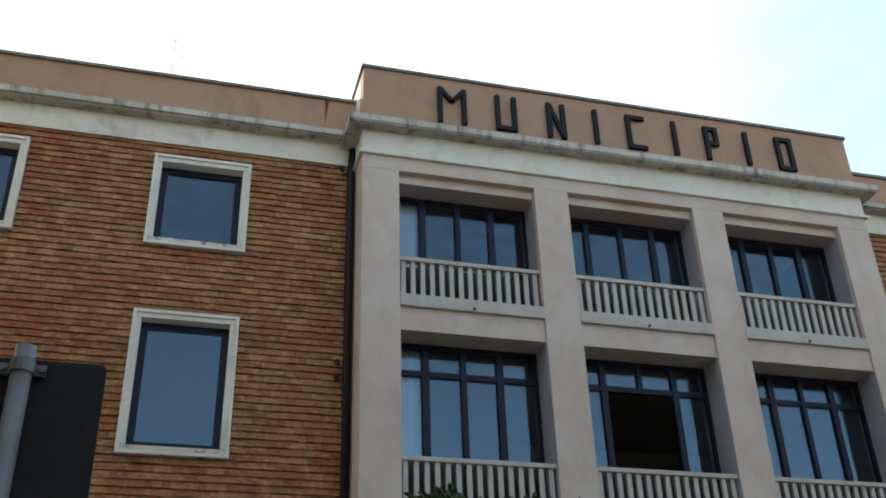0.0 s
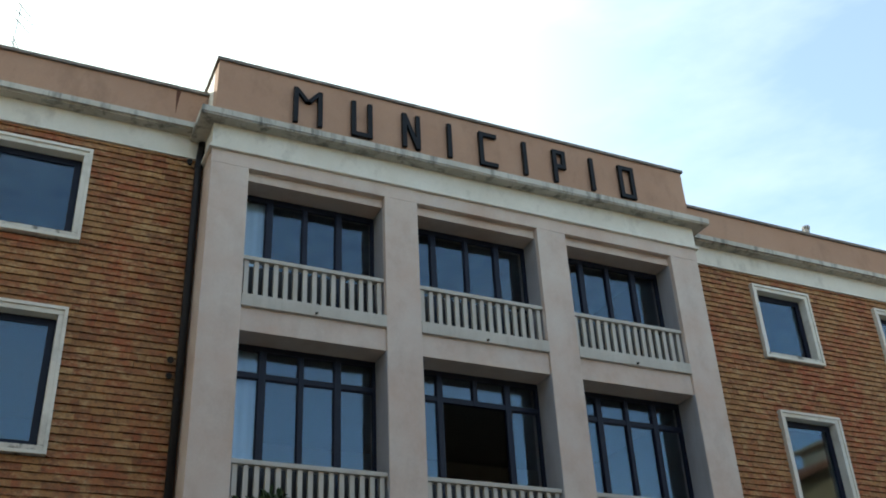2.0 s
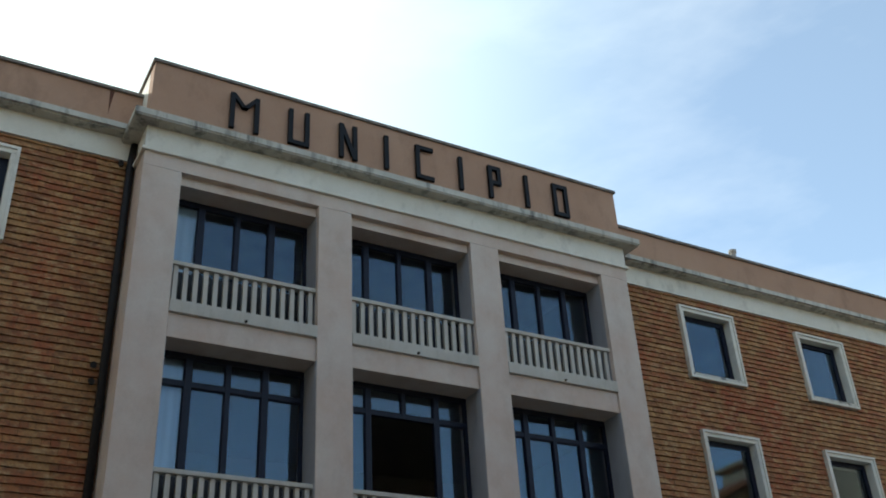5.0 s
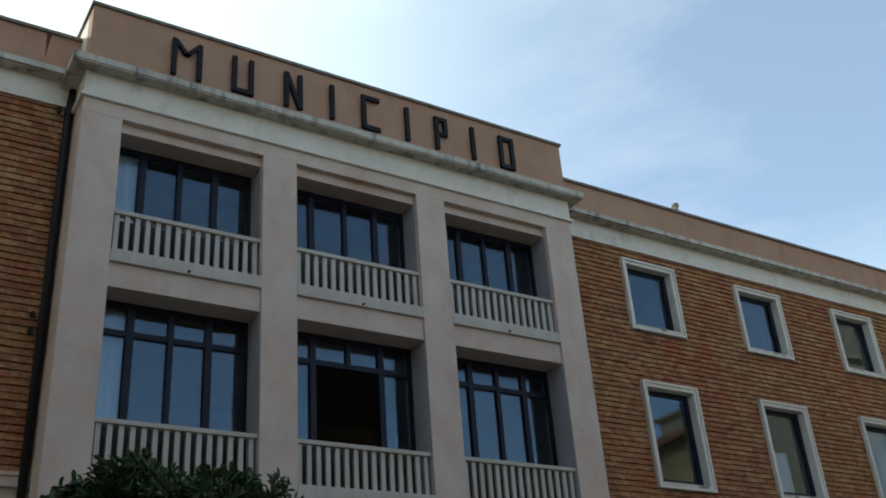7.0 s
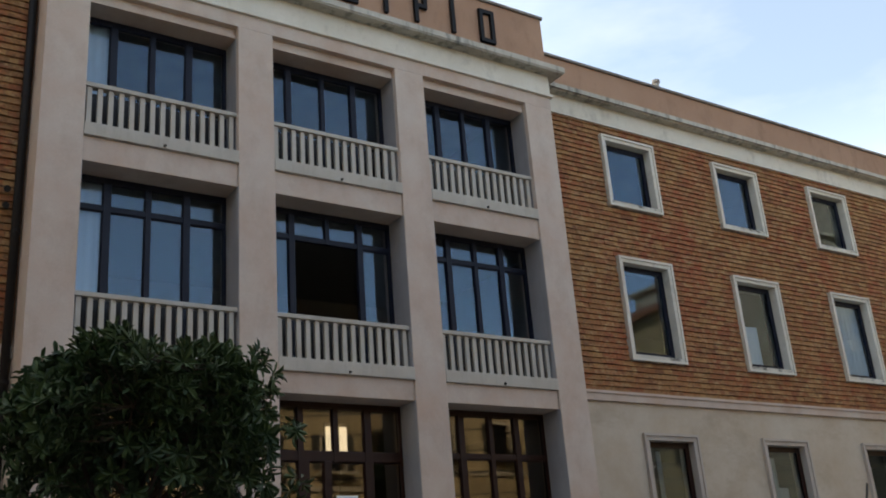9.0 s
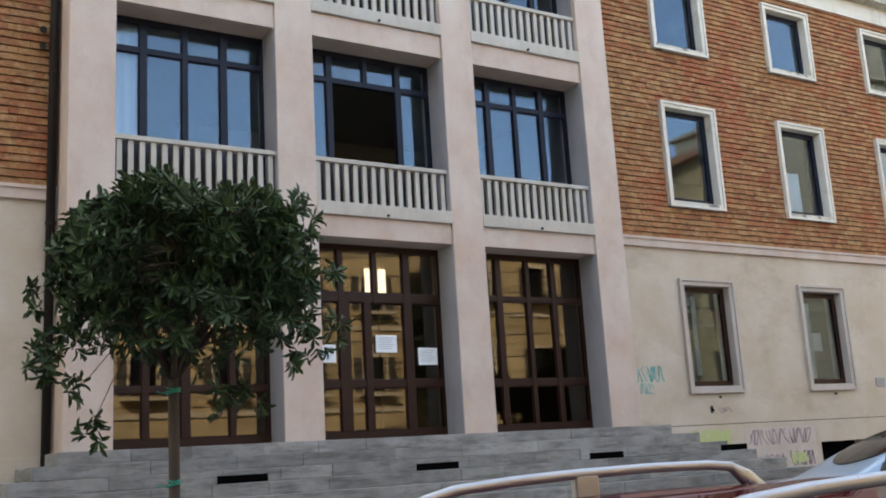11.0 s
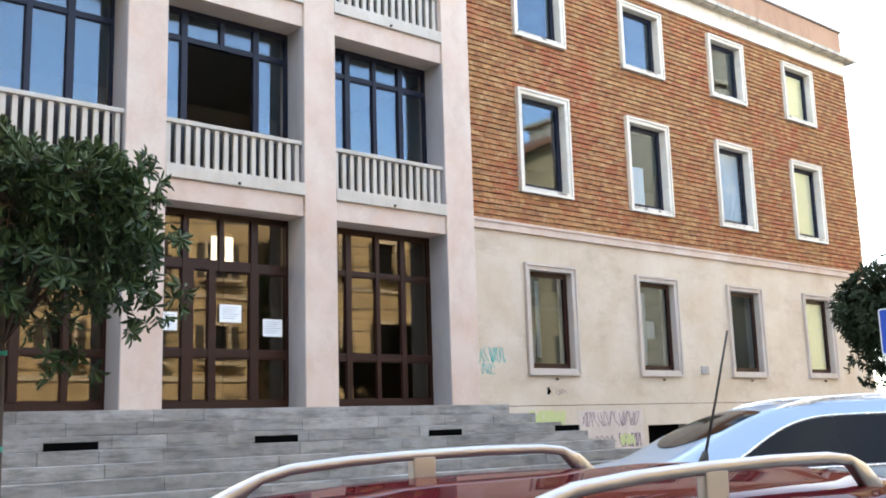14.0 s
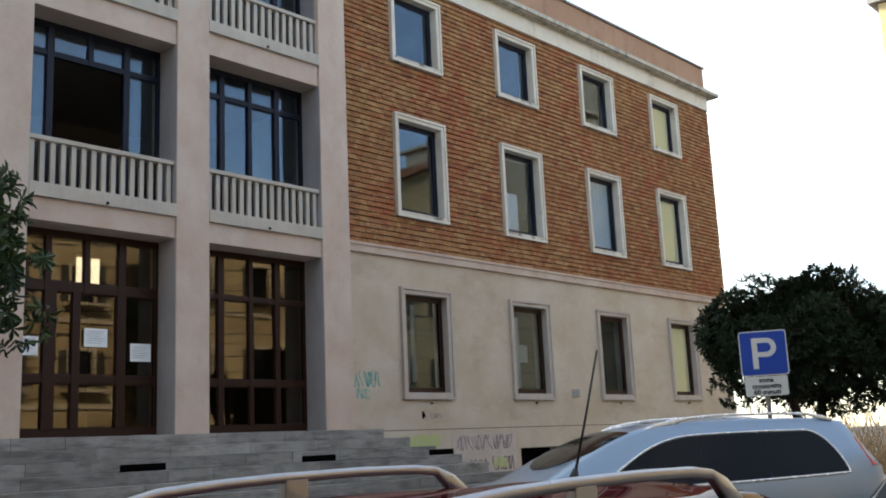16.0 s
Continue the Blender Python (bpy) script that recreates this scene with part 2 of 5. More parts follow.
# ---------------------------------------------------------------- helpers
def box(bm, x0, x1, y0, y1, z0, z1):
    v = [bm.verts.new(p) for p in ((x0, y0, z0), (x1, y0, z0), (x1, y1, z0), (x0, y1, z0), (x0, y0, z1), (x1, y0, z1), (x1, y1, z1), (x0, y1, z1))]
    for f in ((3, 2, 1, 0), (4, 5, 6, 7), (0, 1, 5, 4), (1, 2, 6, 5), (2, 3, 7, 6), (3, 0, 4, 7)):
        bm.faces.new([v[i] for i in f])
    return v


def boxed(*dims, bevel=0.0):
    bm = bmesh.new()
    box(bm, *dims)
    if bevel:
        bmesh.ops.bevel(bm, geom=bm.edges[:], offset=bevel, segments=2, profile=0.6, affect="EDGES")
    return bm


def tube(bm, points, radii, n=10):
    """A round bar along points; radii one number or one a point."""
    pts = [Vector(p) for p in points]
    if isinstance(radii, (int, float)):
        radii = [radii] * len(pts)
    rings = []
    for i, p in enumerate(pts):
        d = (pts[min(i + 1, len(pts) - 1)] - pts[max(i - 1, 0)]).normalized()
        a = d.orthogonal().normalized() if i == 0 else (rings_a - d * rings_a.dot(d)).normalized()
        rings_a = a
        c = d.cross(a)
        rings.append([bm.verts.new(p + (a * math.cos(k * math.tau / n) + c * math.sin(k * math.tau / n)) * radii[i]) for k in range(n)])
    for r0, r1 in zip(rings, rings[1:]):
        for k in range(n):
            bm.faces.new((r0[k], r0[(k + 1) % n], r1[(k + 1) % n], r1[k]))
    bm.faces.new(rings[0][::-1])
    bm.faces.new(rings[-1])


def mesh_of(name, bm, mat, smooth=False):
    me = bpy.data.meshes.new(name)
    bmesh.ops.recalc_face_normals(bm, faces=bm.faces[:])
    bm.to_mesh(me)
    bm.free()
    for m in (mat if isinstance(mat, (list, tuple)) else [mat]):
        me.materials.append(m)
    if smooth:
        for p in me.polygons:
            p.use_smooth = True
    return me


def part(name, bm, mat, parent=None, label="", smooth=False):
    ob = new(name, mesh_of(name, bm, mat, smooth))
    if parent:
        ob.parent = parent
        ob.matrix_parent_inverse = parent.matrix_basis.inverted()
    if label:
        tagged(ob, label)
    return ob


def thing(name, at, label, category, group="", kind=""):
    ob = new(name)
    ob.empty_display_size = 0.1
    ob.matrix_basis = Matrix.Translation(at)
    return tagged(ob, label, category, group, kind)


def structure(name, bm, mat, label, category, smooth=False):
    return tagged(part(name, bm, mat, smooth=smooth), label, category, kind="structure")


def pierced(bm, x0, x1, z0, z1, y0, y1, holes):
    """A wall along x with rectangular holes (x0, x1, z0, z1) right through it."""
    xs = sorted({x0, x1, *[min(max(h[i], x0), x1) for h in holes for i in (0, 1)]})
    zs = sorted({z0, z1, *[min(max(h[i], z0), z1) for h in holes for i in (2, 3)]})
    def solid(i, j):
        if not (0 <= i < len(xs) - 1 and 0 <= j < len(zs) - 1):
            return False
        cx, cz = (xs[i] + xs[i + 1]) / 2, (zs[j] + zs[j + 1]) / 2
        return not any(h[0] < cx < h[1] and h[2] < cz < h[3] for h in holes)
    cache = {}
    def v(i, j, y):
        key = (i, j, y)
        if key not in cache:
            cache[key] = bm.verts.new((xs[i], y, zs[j]))
        return cache[key]
    for i in range(len(xs) - 1):
        for j in range(len(zs) - 1):
            if not solid(i, j):
                continue
            bm.faces.new((v(i, j, y0), v(i + 1, j, y0), v(i + 1, j + 1, y0), v(i, j + 1, y0)))
            bm.faces.new((v(i, j, y1), v(i, j + 1, y1), v(i + 1, j + 1, y1), v(i + 1, j, y1)))
            for a, b, di, dj in (((i, j), (i, j + 1), -1, 0), ((i + 1, j), (i + 1, j + 1), 1, 0), ((i, j), (i + 1, j), 0, -1), ((i, j + 1), (i + 1, j + 1), 0, 1)):
                if not solid(i + di, j + dj):
                    bm.faces.new((v(*a, y0), v(*b, y0), v(*b, y1), v(*a, y1)))


# ---------------------------------------------------------------- numbers of the building
GZ = 0.12                                   # street level
FLOOR = 1.98                                # landing
W = 0.70                                    # plane of the wings; the portico front is y = 0
PX0, PX1 = 2.60, 12.42                      # portico
BAYS = [(3.235, 5.65), (6.275, 8.705), (9.325, 11.755)]
RAIL = [(5.42, 6.36), (8.76, 9.69)]         # railing: foot and top, by storey
HEADS = [5.08, 8.36, 11.13]                 # heads of the openings, by storey
GLASS_Y = 0.56
LX0, RX1 = -14.0, 28.5                      # ends of the wings
SPAN = 3.52
RIGHT_X = [14.33 + SPAN * i for i in range(4)]
LEFT_X = [-0.76 - SPAN * i for i in range(4)]
WIDE = 1.58
ROWS_Z = [(6.34, 8.594), (9.753, 11.455)]   # brick storeys
LOW_Z = (2.574, 4.865)
BAND = (5.46, 5.655)
FRIEZE = (11.715, 12.20)
LIP = (12.155, 12.285)
PAR = 13.19                                 # top of wing parapet

# ground
bm = bmesh.new()
box(bm, -2500, 2500, -2500, 2500, GZ - 1.0, GZ)
structure("ground", bm, ASPHALT, "dark grey worn asphalt street surface", "road")
structure("pavement", boxed(-40, 32, -6.45, 0.75, GZ - 0.1, GZ + 0.12, bevel=0.02), PAVING, "pale grey pavement with raised kerb before the town hall", "pavement")

# wings: masonry core, brick facing follows at the end of the file
def openings(xs):
    b = 0.09
    holes = [(x + b, x + WIDE - b, z0 + b, z1 - b) for x in xs for z0, z1 in ROWS_Z]
    return holes + [(x + 0.15, x + WIDE - 0.13, LOW_Z[0] + 0.10, LOW_Z[1] - 0.10) for x in xs]


BASEMENT = [(18.0 + SPAN * i, 19.4 + SPAN * i, 0.75, 1.50) for i in range(3)]
walls = {}
for name, a, b, xs, extra in (("wall_left", LX0, PX0 + 0.3, LEFT_X, []), ("wall_right", PX1 - 0.3, RX1, RIGHT_X, BASEMENT)):
    bm = bmesh.new()
    pierced(bm, a, b, BAND[1], FRIEZE[0], W + 0.03, W + 0.42, [h for h in openings(xs) if h[2] > BAND[1]])
    walls[name] = structure(name, bm, MORTAR, "orange brown brick wall of thin ridged courses", "wall")
    bm = bmesh.new()
    pierced(bm, a, b, GZ - 0.2, BAND[0], W, W + 0.42, [h for h in openings(xs) if h[3] < BAND[0]] + extra)
    structure(name + "_base", bm, STONE_WALL, "cream travertine ground floor wall with stains", "wall")
    bm = bmesh.new()
    box(bm, a, b + (0.06 if b == RX1 else 0), W - 0.07, W + 0.42, BAND[0], BAND[1] - 0.05)
    box(bm, a, b + (0.09 if b == RX1 else 0), W - 0.10, W + 0.42, BAND[1] - 0.05, BAND[1])
    structure(name + "_string_course", bm, STONE, "pale stone string course below the brick", "trim")
    bm = bmesh.new()
    box(bm, a, b, W - 0.05, W + 0.42, FRIEZE[0], LIP[0])
    structure(name + "_frieze", bm, TRIM, "white painted frieze under the eaves cornice", "trim")
    bm = bmesh.new()
    box(bm, a, b + (0.3 if b == RX1 else 0), W - 0.24, W + 0.42, LIP[0], LIP[0] + 0.025)
    box(bm, a, b + (0.36 if b == RX1 else 0), W - 0.30, W + 0.42, LIP[0] + 0.025, LIP[1])
    structure(name + "_cornice", bm, CORNICE, "projecting grey weathered stone cornice", "cornice")
    bm = bmesh.new()
    box(bm, a, b, W, W + 0.30, LIP[1], PAR - 0.06)
    structure(name + "_parapet", bm, PLASTER, "salmon plaster roof parapet with stains", "parapet")
    bm = bmesh.new()
    box(bm, a, b + 0.04, W - 0.05, W + 0.36, PAR - 0.06, PAR)
    structure(name + "_coping", bm, COPING, "dark thin coping on the parapet", "coping")

# end wall, back, roof, storeys
structure("wall_east", boxed(RX1 - 0.40, RX1, W + 0.42, 12.0, GZ - 0.2, FRIEZE[0]), MORTAR, "brick end wall of the right wing", "wall")
structure("wall_east_parapet", boxed(RX1 - 0.30, RX1, W + 0.30, 12.0, FRIEZE[0], PAR - 0.06), PLASTER, "salmon plaster parapet on the end wall", "parapet")
structure("wall_west", boxed(LX0, LX0 + 0.4, W + 0.42, 12.0, GZ - 0.2, PAR), PLASTER, "plaster end wall of the left wing", "wall")
structure("wall_north", boxed(LX0, RX1, 12.0, 12.4, GZ - 0.2, PAR), PLASTER, "plain plaster back wall of the town hall", "wall")
structure("roof", boxed(LX0 + 0.4, RX1 - 0.4, W + 0.42, 12.0, FRIEZE[0], LIP[0]), COPING, "flat dark roof behind the parapet", "roof")
for k, z in enumerate((5.25, 8.55)):
    structure("inner_floor_%d" % (k + 1), boxed(LX0 + 0.4, RX1 - 0.4, W + 0.42, 12.0, z - 0.15, z + 0.12), INTERIOR, "plain storey floor inside the town hall", "floor")
structure("inner_floor_3", boxed(LX0 + 0.4, RX1 - 0.4, W + 0.42, 12.0, FLOOR - 0.2, FLOOR - 0.02), INTERIOR, "plain ground floor inside the town hall", "floor")
structure("inner_wall_1", boxed(LX0 + 0.4, RX1 - 0.4, 5.0, 5.1, FLOOR, FRIEZE[0] - 0.01), INTERIOR, "plain room wall inside the town hall", "wall")
for k, x in enumerate((2.75, 12.27)):
    structure("inner_wall_%d" % (k + 2), boxed(x - 0.06, x + 0.06, W + 0.43, 5.0, FLOOR, FRIEZE[0] - 0.01), INTERIOR, "plain partition wall inside the town hall", "wall")

# ---------------------------------------------------------------- portico
PXS = [(PX0, BAYS[0][0]), (BAYS[0][1], BAYS[1][0]), (BAYS[1][1], BAYS[2][0]), (BAYS[2][1], PX1)]
for k, (a, b) in enumerate(PXS):
    y1 = W + 0.03 if k in (0, 3) else GLASS_Y + 0.22
    structure("pillar_%d" % (k + 1), boxed(a, b, 0.0, y1, FLOOR, 11.30, bevel=0.012), STONE, "tall square pillar of pale pinkish stone", "pillar")
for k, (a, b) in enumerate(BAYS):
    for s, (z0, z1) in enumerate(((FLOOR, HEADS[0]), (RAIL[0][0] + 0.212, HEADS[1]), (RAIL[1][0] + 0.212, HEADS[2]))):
        # Thin panels added over the pillar sides, their darker grey standing for shade.
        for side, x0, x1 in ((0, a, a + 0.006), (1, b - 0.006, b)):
            structure("reveal_%d" % (6 * k + 2 * s + side + 1), boxed(x0, x1, 0.10 if s == 2 else 0.014, GLASS_Y - 0.04, z0 + 0.002, z1 - 0.002), SHADE_EAVES_GREY, "thin grey panel that paints shade on the reveal", "reveal")
structure("portico_lintel", boxed(PX0, PX1, 0.0, GLASS_Y + 0.22, 11.30, 11.56), STONE, "pale pinkish stone lintel over the pillars", "lintel")
for k, (a, b) in enumerate(BAYS):
    for s in range(2):
        structure("spandrel_%d" % (2 * k + s + 1), boxed(a, b, 0.05, GLASS_Y + 0.22, HEADS[s], RAIL[s][0] - 0.0, bevel=0.008), STONE, "pale stone spandrel beam between two pillars", "beam")
    structure("head_%d" % (k + 1), boxed(a, b, 0.12, GLASS_Y + 0.22, HEADS[2], 11.30), STONE, "recessed stone head over the upper opening", "beam")
structure("portico_roof", boxed(PX0 + 0.3, PX1 - 0.3, W + 0.002, W + 0.42, 11.6, 12.1), COPING, "flat roof strip behind the portico frieze", "roof")
for k, z in enumerate((FLOOR, 5.25, 8.55)):
    structure("portico_floor_%d" % (k + 1), boxed(PX0 + 0.3, PX1 - 0.3, GLASS_Y + 0.222, W + 0.42, z - 0.15, z - 0.01 if k == 0 else z + 0.12), INTERIOR, "plain floor edge behind the portico glazing", "floor")
structure("portico_moulding", boxed(PX0 - 0.06, PX1 + 0.06, -0.06, W, 11.56, 11.62, bevel=0.012), TRIM, "thin white moulding below the frieze", "trim")
structure("portico_frieze", boxed(PX0 - 0.01, PX1 + 0.01, -0.02, W, 11.62, 12.055), TRIM, "white painted frieze of the portico", "trim")
bm = bmesh.new()
box(bm, PX0 - 0.25, PX1 + 0.25, -0.25, W + 0.3, 12.055, 12.08)
box(bm, PX0 - 0.27, PX1 + 0.27, -0.27, W + 0.3, 12.08, 12.20)
box(bm, PX0 - 0.24, PX1 + 0.24, -0.24, W + 0.3, 12.20, 12.215)
structure("portico_cornice", bm, CORNICE, "grey weathered stone cornice of the portico", "cornice")
bm = bmesh.new()
box(bm, PX0, PX1, 0.0, 0.30, 12.215, 13.43)
structure("portico_parapet", bm, PLASTER, "salmon plaster parapet that carries the letters", "parapet")
# Side returns get white TRIM to paint in the sun that strikes them.
for k, x in enumerate((PX0, PX1 - 0.3)):
    structure("portico_parapet_return_%d" % (k + 1), boxed(x, x + 0.3, 0.302, 2.6, 12.215, 13.43), TRIM, "parapet side return whitened to paint in sunlight", "parapet")
bm = bmesh.new()
box(bm, PX0 - 0.04, PX1 + 0.04, -0.04, 0.34, 13.43, 13.49)
box(bm, PX0 - 0.04, PX0 + 0.34, 0.34, 2.64, 13.43, 13.49)
box(bm, PX1 - 0.34, PX1 + 0.04, 0.34, 2.64, 13.43, 13.49)
structure("portico_coping", bm, COPING, "dark thin coping on the portico parapet", "coping")


def railing(a, b, z0, z1):
    r = thing("railing", ((a + b) / 2, 0.14, z0), "cream painted balustrade with flat upright slats between stone pillars", "railing", "railings of the portico")
    part("base_rail", boxed(a - 0.002, b + 0.002, -0.012, 0.24, z0 + 0.001, z0 + 0.21, bevel=0.008), RAIL_PAINT, r, "pale stone base strip")
    part("top_rail", boxed(a - 0.002, b + 0.002, 0.07, 0.21, z1 - 0.07, z1, bevel=0.01), RAIL_PAINT, r)
    bm = bmesh.new()
    tube(bm, [((a + b) / 2, 0.0, z0 + 0.045), ((a + b) / 2, -0.045, z0 + 0.035)], 0.022, 8)
    part("drain_spout", bm, PIPE, r, "tiny dark metal drain spout")
    n = 15
    step = (b - a) / n
    base = mesh_of("slat", boxed(-0.038, 0.038, -0.03, 0.03, 0.0, z1 - z0 - 0.28, bevel=0.004), RAIL_PAINT)
    for i in range(n):
        s = new("slat", base)
        s.parent = r
        s.matrix_basis = Matrix.Translation((a + step * (i + 0.5) - (a + b) / 2, 0.0, 0.21))
    return r


for a, b in BAYS:
    for z0, z1 in RAIL:
        railing(a, b, z0, z1)


def glazing(name, a, b, tiers, frame_mat, glass, label, door=False, panel=0.0):
    """A bay's glazed front. tiers: (foot, head, mullions as (x0, x1), transoms as (z0, z1), open lights) from the ground up."""
    z0, z1 = tiers[0][0], tiers[-1][1]
    g = thing(name, ((a + b) / 2, GLASS_Y, z0), label, "window" if not door else "door", kind="structure")
    y0, y1 = GLASS_Y - 0.03, GLASS_Y + 0.05
    foot, head = (0.14 if door else 0.07), 0.09
    bm = bmesh.new()
    box(bm, a, a + 0.05, y0, y1, z0, z1)
    box(bm, b - 0.05, b, y0, y1, z0, z1)
    box(bm, a + 0.05, b - 0.05, y0, y1, z0, z0 + foot)
    box(bm, a + 0.05, b - 0.05, y0, y1, z1 - head, z1)
    part("window_frame", bm, frame_mat, g)
    if panel:
        part("lower_panel", boxed(a + 0.05, b - 0.05, y0 + 0.008, y1 - 0.01, z0 + foot, panel, bevel=0.006), PIPE, g, "dark metal panel behind the balustrade")
    for k, (lo, hi, mullions, transoms, gaps) in enumerate(tiers):
        zs = [lo + (foot if k == 0 else 0)] + [z for t in transoms for z in t] + [hi - (head if k == len(tiers) - 1 else 0)]
        xs = [a + 0.04] + [x for m in mullions for x in m] + [b - 0.04]
        for m, (x0, x1) in enumerate(mullions):
            bottom = transoms[0][0] if m in gaps and m + 1 in gaps else zs[0] - 0.01
            part("mullion", boxed(x0, x1, y0 - 0.015, y1 + 0.002, bottom, zs[-1] + 0.01, bevel=0.008), frame_mat, g)
        for ta, tb in transoms:
            part("transom", boxed(a + 0.04, b - 0.04, y0 - 0.006, y1 + 0.004, ta, tb, bevel=0.008), frame_mat, g)
        for i in range(0, len(xs), 2):
            for j in range(0, len(zs), 2):
                if i // 2 in gaps and j == 0:
                    continue
                x0, x1, za, zb = xs[i], xs[i + 1], zs[j], zs[j + 1]
                part("pane", boxed(x0 - 0.01, x1 + 0.01, GLASS_Y + 0.006, GLASS_Y + 0.014, za - 0.01, zb + 0.01), glass, g).visible_shadow = False
                bead = bmesh.new()
                e = 0.016
                yb = GLASS_Y - 0.008
                box(bead, x0, x1, yb, GLASS_Y + 0.005, za, za + e)
                box(bead, x0, x1, yb, GLASS_Y + 0.005, zb - e, zb)
                box(bead, x0, x0 + e, yb, GLASS_Y + 0.005, za + e, zb - e)
                box(bead, x1 - e, x1, yb, GLASS_Y + 0.005, za + e, zb - e)
                part("glazing_bead", bead, frame_mat, g)
    return g


def lights(a, b, shares):
    """Mullions of a four-light window at these shares of its width."""
    return [(a + (b - a) * f - h, a + (b - a) * f + h) for f, h in zip(shares, (0.055, 0.042, 0.055))]


DOORS = [
    [(FLOOR, HEADS[0], [(3.745, 3.845), (4.30, 4.43), (5.015, 5.11)], [(2.76, 2.85), (4.23, 4.32)], ())],
    [(FLOOR, 4.14, [(6.81, 7.005), (7.255, 7.385), (7.985, 8.14)], [(2.78, 2.91)], ()),
     (4.14, HEADS[0], [(6.81, 6.91), (7.43, 7.52), (8.0, 8.13)], [(4.145, 4.30)], ())],
    [(FLOOR, HEADS[0], [(9.85, 9.97), (10.49, 10.58), (11.05, 11.16)], [(2.77, 2.89), (4.235, 4.325)], ())],
]
SHARES = [(0.215, 0.475, 0.727), (0.213, 0.487, 0.745), (0.253, 0.50, 0.748)]
for k, (a, b) in enumerate(BAYS):
    glazing("door_%d" % (k + 1), a, b, DOORS[k], BROWN_FRAME, DOOR_GLASS, "dark brown metal glazed entrance with large panes", True)
    glazing("window_%d" % (2 * k + 1), a, b, [(RAIL[0][0], HEADS[1], lights(a, b, SHARES[k]), [(7.805, 7.895)], (1, 2) if k == 1 else ())], BLUE_FRAME, GLASS, "dark blue metal window with four lights behind a balustrade", panel=RAIL[0][1] + 0.07)
    glazing("window_%d" % (2 * k + 2), a, b, [(RAIL[1][0], HEADS[2], lights(a, b, SHARES[k]), [], ())], BLUE_FRAME, GLASS, "dark blue metal window with tall panes behind a balustrade", panel=RAIL[1][1] + 0.07)

# letters on the parapet
LET0, LET1, ST = 12.43, 13.19, 0.085


def letter(x0, x1, strokes):
    w, h = x1 - x0, LET1 - LET0
    bm = bmesh.new()
    for s in strokes:
        (ax, az), (bx, bz) = [(x0 + p[0] * w, LET0 + p[1] * h) for p in s]
        if abs(ax - bx) < 1e-6:
            sx = min(max(ax, x0 + ST / 2), x1 - ST / 2)
            box(bm, sx - ST / 2, sx + ST / 2, -0.085, -0.02, min(az, bz), max(az, bz))
        elif abs(az - bz) < 1e-6:
            sz = min(max(az, LET0 + ST / 2), LET1 - ST / 2)
            box(bm, min(ax, bx), max(ax, bx), -0.083, -0.022, sz - ST / 2, sz + ST / 2)
        else:
            q = []
            for y in (-0.084, -0.021):
                for x, z in ((ax - ST * 0.55, az), (ax + ST * 0.55, az), (bx + ST * 0.55, bz), (bx - ST * 0.55, bz)):
                    q.append(bm.verts.new((min(max(x, x0), x1), y, z)))
            for f in ((0, 1, 2, 3), (7, 6, 5, 4), (0, 4, 5, 1), (1, 5, 6, 2), (2, 6, 7, 3), (3, 7, 4, 0)):
                bm.faces.new([q[i] for i in f])
    box(bm, x0 + 0.02, x0 + 0.05, -0.03, 0.004, LET0 + 0.1, LET0 + 0.14)
    box(bm, x0 + 0.02, x0 + 0.05, -0.03, 0.004, LET1 - 0.14, LET1 - 0.10)
    ob = part("letter", bm, LETTER)
    tagged(ob, "black metal capital letter fixed to the salmon parapet", "letter", "letters of the sign")


V0, V1 = ((0, 0), (0, 1)), ((1, 0), (1, 1))
letter(3.937, 4.468, [V0, V1, ((0.06, 1), (0.5, 0.62)), ((0.94, 1), (0.5, 0.62))])
letter(5.018, 5.417, [V0, V1, ((0, 0), (1, 0))])
letter(6.008, 6.364, [V0, V1, ((0.1, 1), (0.9, 0))])
letter(6.925, 7.01, [V0])
letter(7.590, 7.97, [V0, ((0, 0), (1, 0)), ((0, 1), (1, 1))])
letter(8.536, 8.62, [V0])
letter(9.21, 9.50, [V0, ((1, 0.48), (1, 1)), ((0, 1), (1, 1)), ((0, 0.5), (1, 0.5))])
letter(10.066, 10.15, [V0])
letter(10.757, 11.118, [V0, V1, ((0, 0), (1, 0)), ((0, 1), (1, 1))])


